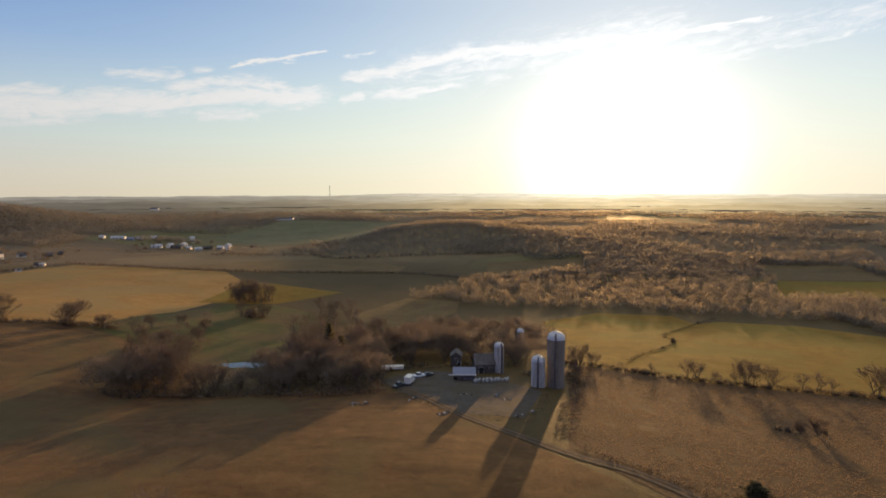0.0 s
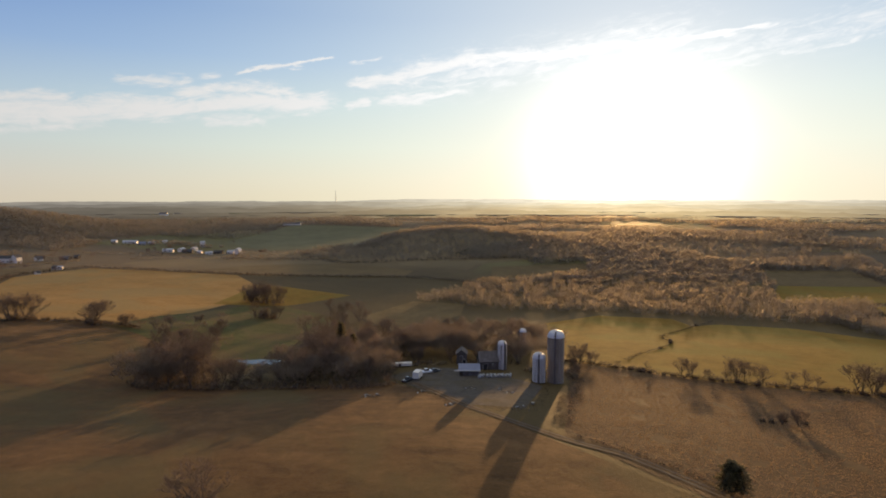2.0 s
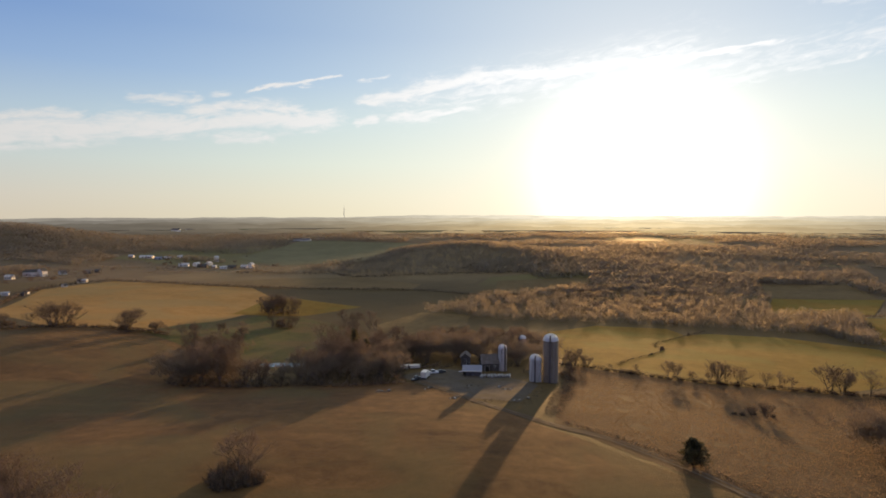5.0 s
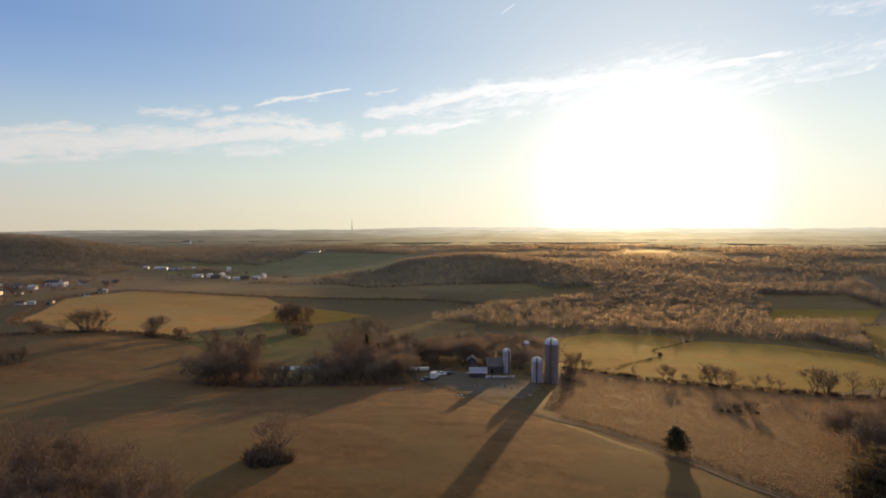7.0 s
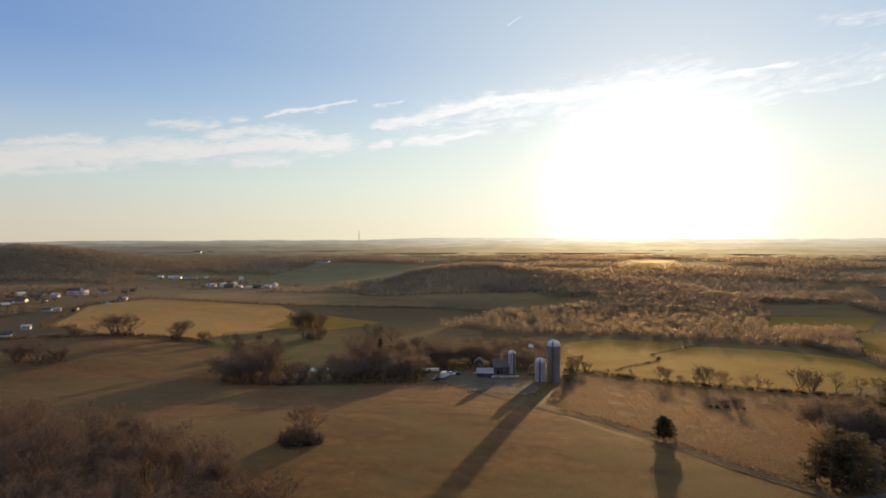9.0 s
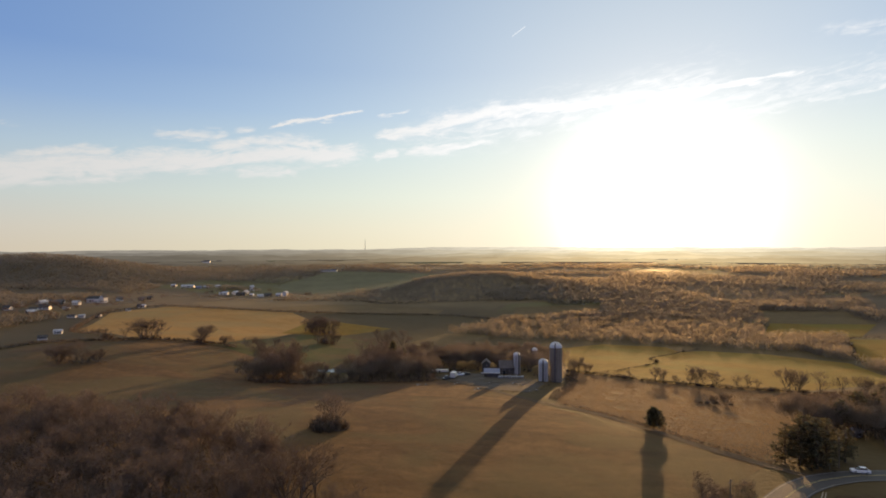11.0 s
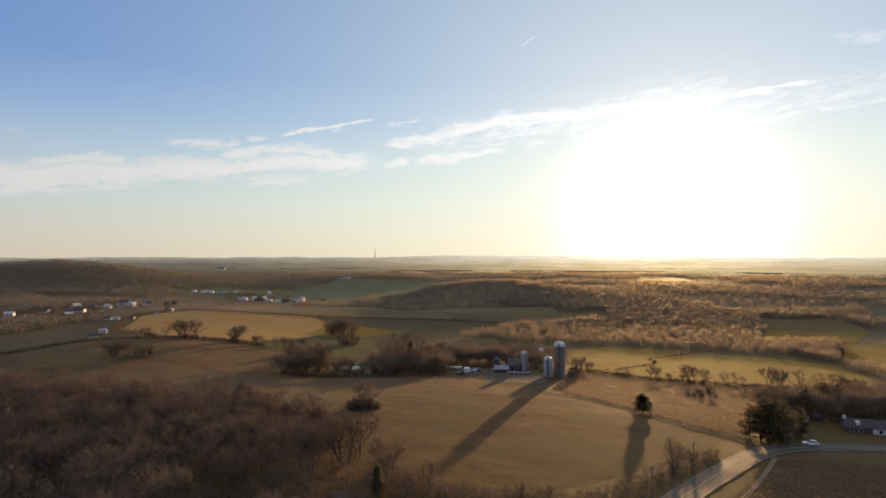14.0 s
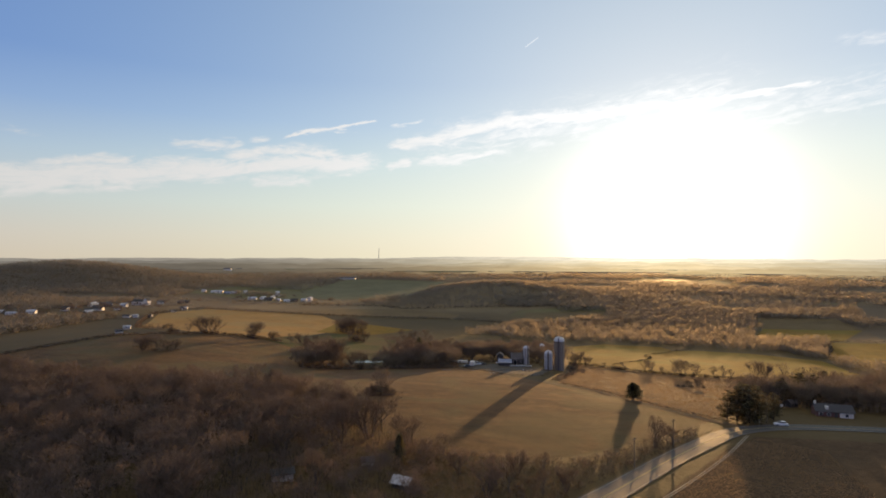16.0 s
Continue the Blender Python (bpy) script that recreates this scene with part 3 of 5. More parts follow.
def evergreen_meshes(seed, height, width, skirt=0.08, rounded=0.6, dense=900, shag=0.5, leaf=1.0):
    """A dense evergreen: short trunk, tiers of drooping sprays with a ragged outline."""
    rnd = random.Random(seed)
    tv, tf, cv, cf = [], [], [], []
    tube(tv, tf, Vector((0, 0, -0.3)), Vector((0, 0, height * 0.55)), height * 0.022, height * 0.012, 7)
    tube(tv, tf, Vector((0, 0, height * 0.55)), Vector((0, 0, height * 0.97)), height * 0.012, height * 0.003, 5)
    lobes = [rnd.uniform(0.6, 1.2) for _ in range(9)]
    for i in range(dense):
        t = rnd.random() ** 0.85
        h = height * (skirt + (1 - skirt) * t)
        turn = rnd.uniform(0, math.tau)
        full = (math.sin(math.pi * min(1.0, 0.22 + 0.78 * t)) ** rounded) * (1 - 0.35 * t)
        r = width * 0.5 * full * lobes[int(turn / math.tau * 9) % 9] * (0.8 + 0.35 * math.sin(h * 3.1 + seed + 2.0 * math.sin(turn * 2)))
        r *= rnd.uniform(0.02, 1.0) ** 0.6
        c = Vector((math.cos(turn) * r, math.sin(turn) * r, h))
        out = Vector((math.cos(turn), math.sin(turn), rnd.uniform(-0.3, 0.5)))
        for _ in range(3):
            e = (out + Vector((rnd.uniform(-1, 1), rnd.uniform(-1, 1), rnd.uniform(-0.7, 0.7))) * shag).normalized()
            blade(cv, cf, c, c + e * height * rnd.uniform(0.045, 0.10), height * leaf * rnd.uniform(0.005, 0.011), rnd)
    res = []
    for nm, vs, fs, mt in (("trunk", tv, tf, M["bark"]), ("crown", cv, cf, M["needles"])):
        me = bpy.data.meshes.new(nm)
        me.from_pydata(vs, [], fs)
        me.materials.append(mt)
        res.append(me)
    return res


def pine_meshes(seed, height, width):
    """An old pine: whorls of long limbs at uneven heights, each with flat sprays of needles and gaps between."""
    rnd = random.Random(seed)
    tv, tf, cv, cf = [], [], [], []
    tube(tv, tf, Vector((0, 0, -0.3)), Vector((0, 0, height * 0.6)), height * 0.021, height * 0.012, 7)
    tube(tv, tf, Vector((0, 0, height * 0.6)), Vector((0, 0, height * 0.97)), height * 0.012, height * 0.003, 5)
    z = height * 0.05
    while z < height * 0.96:
        t = z / height
        reach = width * 0.5 * min(1.0, 0.55 + 1.3 * t) * (1 - t ** 2.2) ** 0.8
        for _ in range(rnd.randint(4, 6)):
            a, l = rnd.uniform(0, math.tau), reach * rnd.uniform(0.5, 1.2)
            p = Vector((0, 0, z + rnd.uniform(-0.3, 0.3)))
            d = Vector((math.cos(a), math.sin(a), rnd.uniform(-0.15, 0.35)))
            q = p + d * l
            tube(tv, tf, p, q, 0.07, 0.025, 3)
            for k in range(max(4, int(l * 4.5))):
                u = rnd.uniform(0.2, 1.02)
                c = p.lerp(q, u) + Vector((rnd.uniform(-1, 1), rnd.uniform(-1, 1), rnd.uniform(-0.2, 0.25))) * (0.14 * l + 0.15)
                for _ in range(3):
                    e = (d + Vector((rnd.uniform(-1, 1), rnd.uniform(-1, 1), rnd.uniform(-0.2, 0.9)))).normalized()
                    blade(cv, cf, c, c + e * rnd.uniform(0.5, 1.0), rnd.uniform(0.10, 0.19), rnd)
        z += height * rnd.uniform(0.03, 0.055)
    res = []
    for nm, vs, fs, mt in (("trunk", tv, tf, M["bark"]), ("crown", cv, cf, M["needles"])):
        me = bpy.data.meshes.new(nm)
        me.from_pydata(vs, [], fs)
        me.materials.append(mt)
        res.append(me)
    return res


def bush_meshes(seed, height, width, stems=60):
    rnd = random.Random(seed)
    tv, tf, cv, cf = [], [], [], []
    for i in range(stems):
        a = rnd.uniform(0, math.tau)
        r = width * 0.28 * math.sqrt(rnd.random())
        p = Vector((math.cos(a) * r, math.sin(a) * r, -0.15))
        lean = rnd.uniform(-0.2, 0.8)
        d = Vector((math.cos(a) * lean, math.sin(a) * lean, 1)).normalized()
        q = p + d * height * rnd.uniform(0.3, 0.85) * (1.0 - 0.45 * r / (width * 0.28)) * (1.1 - 0.4 * abs(lean))
        tube(tv, tf, p, q, 0.05, 0.02, 3)
        for _ in range(26):
            m = p.lerp(q, rnd.uniform(0.05, 1.0))
            e = (d * 0.5 + Vector((rnd.uniform(-1, 1), rnd.uniform(-1, 1), rnd.uniform(-0.9, 0.7))) * 1.1).normalized()
            blade(cv, cf, m, m + e * height * rnd.uniform(0.10, 0.24), 0.045, rnd)
    res = []
    for nm, vs, fs, mt in (("stem", tv, tf, M["bark"]), ("crown", cv, cf, M["scrub"])):
        me = bpy.data.meshes.new(nm)
        me.from_pydata(vs, [], fs)
        me.materials.append(mt)
        res.append(me)
    return res


class Kind:
    """One grown plant, from which alike ones are set out, each a thing with its own parts."""

    def __init__(self, name, meshes, label, category, group, height):
        self.name, self.meshes, self.height = name, meshes, height
        self.label, self.category, self.group = label, category, group

    def plant(self, x, y, height=None, turn=None, wide=1.0, label="", sink=0.0, material=None):
        s = (height or self.height) / self.height
        ob = new(self.name)
        ob.empty_display_size = 0.4
        ob.matrix_basis = pose(x, y, ground(x, y) - sink, 0, 0, random.uniform(0, 360) if turn is None else turn) @ Matrix.Diagonal((s * wide, s * wide, s, 1))
        tagged(ob, label or self.label, self.category, self.group)
        for me in self.meshes:
            c = new(me.name.split(".")[0], me)
            c.parent = ob
        return ob


BARE = [Kind("bare_tree", bare_tree_meshes(11 + i, 14.0, sp, st, 0.030, 0.0, fk), "leafless grey-brown broadleaf tree in winter", "tree", "bare trees of the farm", 14.0) for i, (sp, st, fk) in enumerate(((1.15, 1, 0.18), (0.95, 1, 0.22), (1.2, 2, 0.15), (1.0, 3, 0.12), (0.75, 1, 0.3)))]
FIR = [Kind("evergreen_tree", evergreen_meshes(31 + i, 14.0, w, 0.01, r, 2000, 0.75), "dark evergreen conifer with ragged sprays", "tree", "evergreens", 14.0) for i, (w, r) in enumerate(((9.0, 0.5), (8.0, 0.6), (10.5, 0.45)))]
PINE = [Kind("pine_tree", pine_meshes(81 + i, 14.0, w), "tall dark pine beside the roadside house", "tree", "pines of the roadside house", 14.0) for i, w in enumerate((9.5, 8.0, 11.0))]
CEDAR = Kind("cedar_tree", evergreen_meshes(57, 6.2, 5.4, 0.10, 0.5, 3600, 0.4, 2.2), "lone dark green cedar beside the farm track", "tree", "", 6.2)
BUSH = [Kind("bush", bush_meshes(71 + i, 3.0, w, n), "tangled leafless brown bush", "bush", "hedge bushes", 3.0) for i, (w, n) in enumerate(((4.0, 50), (5.5, 70), (3.0, 36)))]


def bare(x, y, h, k=None, **kw):
    return BARE[random.randrange(5) if k is None else k].plant(x, y, h, **kw)


def in_poly(x, y, poly):
    ins, j = False, len(poly) - 1
    for i in range(len(poly)):
        (x1, y1), (x2, y2) = poly[i], poly[j]
        if (y1 > y) != (y2 > y) and x < (x2 - x1) * (y - y1) / (y2 - y1) + x1:
            ins = not ins
        j = i
    return ins


# trees on the crest and along the hedge to the amber field
for x, y, h in ((-219.3, 66.4, 13), (-274.1, 52.3, 7.5), (-251.7, 58.3, 15), (-246.3, 61.6, 14), (-220.4, 71.5, 13.5), (-262.4, 55.9, 8), (-256.9, -8.4, 9), (-249.6, -4.9, 11), (-243.2, -10, 9), (-253.6, -12.5, 10.5), (-238, -5.6, 8)):
    bare(x, y, h, random.choice((0, 2, 3)), wide=1.25, label="leafless tree on the grassy crest")
# clump in the valley
for x, y, h in ((-184, 194, 12), (-176, 198, 13), (-166, 196, 15), (-171, 190, 14), (-180, 186, 13)):
    bare(x, y, h, random.choice((2, 3, 1)), label="leafless tree in a clump between two fields")
for x, y, h in ((-188.5, 193, 13), (-181.2, 189.5, 16), (-175.8, 192.7, 17.5), (-170.5, 189.9, 15.5), (-165.2, 198.1, 13), (-177.9, 199.5, 15), (-162.2, 138.4, 10.8), (-157.8, 146.4, 8), (-150.2, 145.3, 10)):
    bare(x, y, h, random.choice((2, 3, 1)), label="leafless tree in a clump between two fields")
# trees before and around the farmyard
for x, y, h in ((-152.3, 0.1, 15.5), (-144.4, -4.4, 18), (-135.3, -6.1, 20), (-131.9, -2.4, 20), (-139.8, 2.4, 18), (-129.5, 9.4, 8), (-120.4, -1.9, 12), (-147.7, 19.3, 16), (-155.6, 33.2, 17), (-166.8, 36.7, 17), (-144.3, 28.3, 16), (-137.5, 14.4, 9), (-158.9, 13.7, 14), (-113.6, 2.9, 8), (-104.5, 2.1, 7), (-161.2, 22, 15), (-125.1, -5.3, 13),
                (-109, 12, 15), (-100, 2.2, 14), (-93.4, -4.8, 15), (-87.9, 13.7, 17), (-80.4, 20.4, 17), (-71.9, 7, 14), (-69.8, -6.5, 12), (-95.7, 25.6, 17)):
    bare(x, y, h)
for x, y, h in ((-91, 52, 17), (-82, 31, 14)):
    random.choice(FIR).plant(x, y, h, wide=0.8)
for x, y, h in ((-98, 40, 16), (-94, 30, 17), (-88, 22, 17), (-82, 14, 16), (-76, 4, 14), (-72, 24, 14), (-80, 44, 16), (-100, 56, 17), (-92, 66, 17), (-104, 48, 15), (-70, -2, 11), (-88, 2, 15), (-96, 12, 14), (-78, 54, 15), (-66, 12, 11)):
    bare(x, y, h)
for x, y, h in ((-116.8, 87.8, 18), (-111.5, 102, 16), (-84.2, 100.8, 12), (-71.9, 73.6, 16), (-60.9, 46.4, 15), (-70.2, 39.9, 12), (-52.6, 40.2, 12), (-41.7, 92.9, 12), (-32.4, 91.2, 12), (-24, 89.8, 12), (-37.3, 48.5, 14), (-19.8, 62.8, 13.5), (-9.5, 65.4, 14.5), (3, 73.4, 11.3), (-45.7, 67.4, 9), (-103.4, 78.6, 17), (-79.2, 63.6, 16), (-64.3, 61.3, 14), (-97.9, 146.1, 16), (-119.8, 163.8, 13), (-111, 153.1, 14), (-91.2, 130.7, 13), (-56.3, 85.2, 12), (12.4, 67.9, 9), (-12.5, 45.5, 11), (-24.9, 46.7, 12), (-106.3, 121.5, 14), (-73.6, 107.2, 12), (-14.7, 81.1, 12), (-2.3, 91.9, 11)):
    bare(x, y, h)
for x, y, h in ((10.5, 15, 4.5), (14, 29, 8), (-10, 30, 9), (-27, 33, 10), (-40, 36, 10), (-54, 30, 9), (-16, 36, 10)):
    bare(x, y, h, random.choice((2, 3)), label="slender leafless tree beside the silos and barns")
# hedge between stubble and hay fields
for x, y, h in ((17.1, 35.9, 10.3), (22.5, 33.6, 7), (32.3, 28.9, 4), (43.2, 25.1, 5), (56.3, 21.2, 8.4), (59.6, 18.5, 9), (72.7, 16.2, 4.5), (75, 12.4, 11.4), (77.2, 11.5, 9.5), (82.7, 8.8, 8.8), (91.4, 5.1, 7.5), (95.8, 3.2, 8), (100.1, 2.3, 6), (112.2, -3.4, 12), (115.5, -5.3, 12), (123.3, -10, 12), (131.1, -13.8, 10), (138.9, -16.5, 10.5), (65.2, 15, 5), (146.8, -21.2, 9)):
    bare(x, y, h, random.choice((2, 3, 3, 0)), label="leafless hedge tree between stubble and hay field")
HEDGE = [(12, 38.5), (30, 31), (53, 20), (82, 8), (112, -5.5), (140, -17)]
for i, p in enumerate(smooth_line(HEDGE, 4.2)):
    BUSH[i % 3].plant(p.x + random.uniform(-1.6, 1.6), p.y + random.uniform(-0.7, 0.7), random.choice((1.2, 1.6, 2.0, 2.4, 3.4)), wide=random.uniform(0.9, 1.5))
# scrub in the stubble, brook and bush in the hay field
for x, y, h in ((59.3, -38.3, 4), (61.4, -40.3, 4.6), (65.7, -41.3, 6), (57.1, -37.3, 3.2), (63.6, -37.2, 4), (69, -39.2, 3.6)):
    (bare(x, y, h, 3) if h > 4.2 else BUSH[2].plant(x, y, h * 0.55, wide=1.3))
for x, y, h in ((76.6, 84.1, 3.0), (79.0, 90.1, 2.0), (66.6, 71.4, 1.6), (112.6, 134.8, 2.4)):
    BUSH[random.randrange(3)].plant(x, y, h, wide=1.1)
for x, y, h, k in ((-87.7, -110.2, 8.0, 1), (-91.0, -108.8, 6.2, 0), (-84.8, -111.2, 7.0, 2), (-88.7, -112.4, 6.2, 1), (-83.0, -110.0, 4.8, 0), (-92.6, -110.5, 4.4, 2)):
    BUSH[k].plant(x, y, h, wide=0.95, label="dense dark bush alone in the hay field")
bare(-85.6, -108.1, 11.5, 2, label="dead forked tree standing in a bush")
CEDAR.plant(20.2, -90.4, 7.0, 40, wide=1.32)
# pines and trees round the roadside house
for x, y, h, k in ((48.6, -125.6, 13.2, 0), (52.2, -127.4, 14.4, 2), (56.2, -125, 13.4, 0), (46.4, -122.6, 11.5, 1), (52.6, -120.6, 13.6, 2), (63.5, -121.5, 10.5, 1), (82.5, -89.5, 12, 0), (96.8, -76.5, 13, 2), (103.3, -75.3, 12.5, 1), (117.6, -59.2, 12, 0)):
    PINE[k].plant(x, y, h, wide=1.1)
for x, y, h in ((77.3, -83.2, 13), (88.2, -76.6, 13), (107.8, -68.8, 13), (115.5, -69.7, 13), (134.2, -66, 12), (124.3, -75.7, 12), (129.8, -86.9, 13), (72.8, -93.9, 10), (67.3, -104.2, 9), (143.2, -81.2, 12), (140.7, -52.3, 11), (120.8, -50.9, 11), (104.5, -53.3, 9), (138, -97, 11)):
    bare(x, y, h, label="leafless tree round the roadside house")
# trees along the near edge of the hay field and the road
for x, y, h in ((-42.1, -196.7, 9), (-37.9, -201.5, 9), (-43.1, -205.5, 10), (-29.7, -203.3, 7.5), (-23.5, -198.2, 6.8), (8.6, -160.9, 8.5), (14.9, -158.5, 7), (10.7, -155.7, 9), (-35, -188.7, 7), (-27.8, -186.6, 6), (-17.4, -186.3, 5), (-50.4, -192.8, 8), (-55.6, -182.7, 8), (-9.2, -178, 5)):
    bare(x, y, h, label="slender leafless tree at the field edge")
# the wood on the near slope
WOOD = [(-65.1, -174.3), (-75.8, -161.4), (-102, -136), (-140, -114), (-185, -93), (-228, -82), (-312, -76), (-294.3, -235.4), (-60.4, -234.2), (-58.6, -194.7)]
for x, y, h in ((-101.9, -145, 12.5), (-113.1, -136.7, 11.7), (-90.9, -152.1, 12), (-124.2, -131.7, 11), (-84.9, -182, 16)):
    bare(x, y, h, label="leafless tree at the edge of a wood")
bare(-79.0, -169.5, 16.5, 3, wide=1.3, label="large spreading leafless tree with several stems at the wood edge")
FIR[1].plant(-66.5, -190.6, 8.5, label="young dark evergreen at the wood edge")
placed, tries = [], 0
while len(placed) < 150 and tries < 9000:
    tries += 1
    x, y = random.uniform(-300, -58), random.uniform(-232, -76)
    if in_poly(x, y, WOOD) and all((x - a) ** 2 + (y - b) ** 2 > 44 for a, b in placed) and not (-100 < x < -82 and -210 < y < -196) and not (x > -80 and y < -176) and math.hypot(x + 78, y + 172) > 9:
        placed.append((x, y))
        bare(x, y, random.uniform(9.5, 15), label="leafless tree in a dense winter wood")


def joined(name, kinds, spots, which, label, category, material, broad=3.0):
    """Many alike plants too dense to tell apart, as one object of stuff."""
    rng = random.Random(9)
    vs, fs, n = [], [], 0
    data = []
    for k in kinds:
        me = k.meshes[which]
        co = np.empty(len(me.vertices) * 3)
        me.vertices.foreach_get("co", co)
        data.append((co.reshape(-1, 3), np.array([tuple(p.vertices) for p in me.polygons if len(p.vertices) == 3])))
    for x, y, h in spots:
        k = rng.randrange(len(kinds))
        co, tri = data[k]
        tri = tri[rng.randrange(6)::6]
        a, s = rng.uniform(0, math.tau), h / kinds[k].height
        c, d = math.cos(a) * s, math.sin(a) * s
        p = np.stack([co[:, 0] * c - co[:, 1] * d + x, co[:, 0] * d + co[:, 1] * c + y, co[:, 2] * s + ground(x, y)], -1)
        q = p[tri].copy()
        foot = (q[:, 0] + q[:, 1]) / 2
        for e in (0, 1):
            q[:, e] = foot + (q[:, e] - foot) * broad
        vs.append(q.reshape(-1, 3))
    v = np.concatenate(vs)
    me = bpy.data.meshes.new(name)
    me.vertices.add(len(v)), me.loops.add(len(v)), me.polygons.add(len(v) // 3)
    me.vertices.foreach_set("co", v.ravel())
    me.loops.foreach_set("vertex_index", np.arange(len(v), dtype=np.int32))
    me.polygons.foreach_set("loop_start", np.arange(0, len(v), 3, dtype=np.int32))
    me.update(calc_edges=True)
    me.materials.append(material)
    return tagged(new(name, me), label, category, kind="stuff")


rest = []
while len(rest) < 1000:
    x, y = random.uniform(-310, -58), random.uniform(-236, -76)
    if in_poly(x, y, WOOD) and math.hypot(x + 78.5, y + 172) > 6 and math.hypot(x + 66.5, y + 191) > 4:
        low = y < -174 and x > -84 or -104 < x < -84 and y < -194
        rest.append((x, y, random.uniform(3.5, 6.5) if low else random.uniform(8.0, 13.5)))
HOUSES = [(-93.4, -204.6), (-63.6, -203.4), (-75.0, -191.0), (-66.5, -190.6), (-79.0, -169.5)]
for _ in range(150):
    x, y = random.uniform(-106, -56), random.uniform(-214, -176)
    if all(math.hypot(x - a, y - b) > 3.2 for a, b in HOUSES):
        rest.append((x, y, random.uniform(3.0, 7.0)))
joined("wood_crowns", BARE, rest, 1, "haze of bare winter crowns over the near wood", "woods", M["twigs"])
yard = []
while len(yard) < 240:
    x, y = random.uniform(-165, -60), random.uniform(-12, 75)
    if in_poly(x, y, [(-150, -14), (-62, -10), (-60, 30), (-75, 75), (-118, 75), (-108, 20), (-134, 12), (-165, 28)]):
        yard.append((x, y, random.uniform(2, 4) if -143 < x < -112 else random.uniform(7, 14)))
WEST = [(-160, -9), (-126, -9), (-138, 18), (-168, 36)]
while len(yard) < 290:
    x, y = random.uniform(-168, -126), random.uniform(-9, 36)
    if in_poly(x, y, WEST):
        yard.append((x, y, random.uniform(8, 14)))
joined("yard_crowns", BARE, yard, 1, "dense bare crowns of the trees round the farm", "woods", M["russet_twigs"], 4.8)
slope_trees = []
SLOPE = [(-207, 72), (-194, 104), (-174, 128), (-160, 92), (-151, 80), (-150, 40), (-168, 28), (-190, 58)]
while len(slope_trees) < 95:
    x, y = random.uniform(-208, -148), random.uniform(26, 130)
    if in_poly(x, y, SLOPE):
        slope_trees.append((x, y, random.uniform(2.5, 6.5)))
joined("slope_crowns", BARE, slope_trees[14:], 1, "low russet brush and saplings on the slope", "brush", M["russet_twigs"], 4.5)
for x, y, h in slope_trees[:14]:
    bare(x, y, h + 3.5, random.choice((0, 2, 3)), label="small leafless tree on the brushy slope")
behind = []
while len(behind) < 70:
    x, y = random.uniform(-68, -26), random.uniform(34, 82)
    if in_poly(x, y, [(-68, 44), (-44, 34), (-28, 38), (-30, 72), (-66, 82)]):
        behind.append((x, y, random.uniform(9.5, 13.5)))
joined("barn_crowns", BARE, behind, 1, "dense bare crowns sheltering the farm yard", "woods", M["russet_twigs"], 4.5)
back = []
while len(back) < 225:
    x, y = random.uniform(-66, 16), random.uniform(34, 112)
    if in_poly(x, y, [(-66, 52), (-40, 40), (-6, 30), (12, 36), (16, 82), (0, 100), (-60, 112)]) and math.hypot(x + 4, y - 61) > 6:
        back.append((x, y, random.uniform(6.5, 12)))
joined("farm_crowns", BARE, back, 1, "brown bare crowns behind the barns", "woods", M["russet_twigs"])
east = []
for _ in range(105):
    east.append((random.uniform(70, 116), random.uniform(-96, -62), random.uniform(8.5, 13)))
# crowns further east, mostly unseen, added to shade the roadside field
while len(east) < 420:
    x, y = random.uniform(98, 215), random.uniform(-122, -40)
    if in_poly(x, y, [(100, -100), (135, -122), (210, -120), (215, -50), (150, -42), (108, -62)]):
        east.append((x, y, random.uniform(8, 13)))
joined("house_crowns", BARE, east, 1, "brown bare crowns behind the roadside house", "woods", M["russet_twigs"], 3.8)
# single trees added there for the same shade, most of them out of view
for x, y, h in ((112, -98, 12), (126, -104, 13), (140, -96, 13), (120, -86, 12), (150, -108, 13), (136, -80, 12), (160, -90, 12), (170, -106, 13), (148, -66, 11), (182, -92, 12)):
    bare(x, y, h, label="leafless tree round the roadside house")


village_spots = []
while len(village_spots) < 130:
    x, y = random.uniform(-640, -400), random.uniform(190, 470)
    if in_poly(x, y, [(-400, 205), (-430, 250), (-425, 340), (-470, 470), (-640, 470), (-640, 210), (-520, 190)]):
        village_spots.append((x, y, random.uniform(4, 9)))
joined("village_crowns", BARE, village_spots, 1, "bare garden trees between far village houses", "trees", M["twigs"], 7.0)
farm_spots = [(random.gauss(-470, 75), random.gauss(610, 55), random.uniform(4, 9)) for _ in range(45)]
joined("farmstead_crowns", BARE, farm_spots, 1, "bare trees round a distant farmstead", "trees", M["twigs"], 7.0)


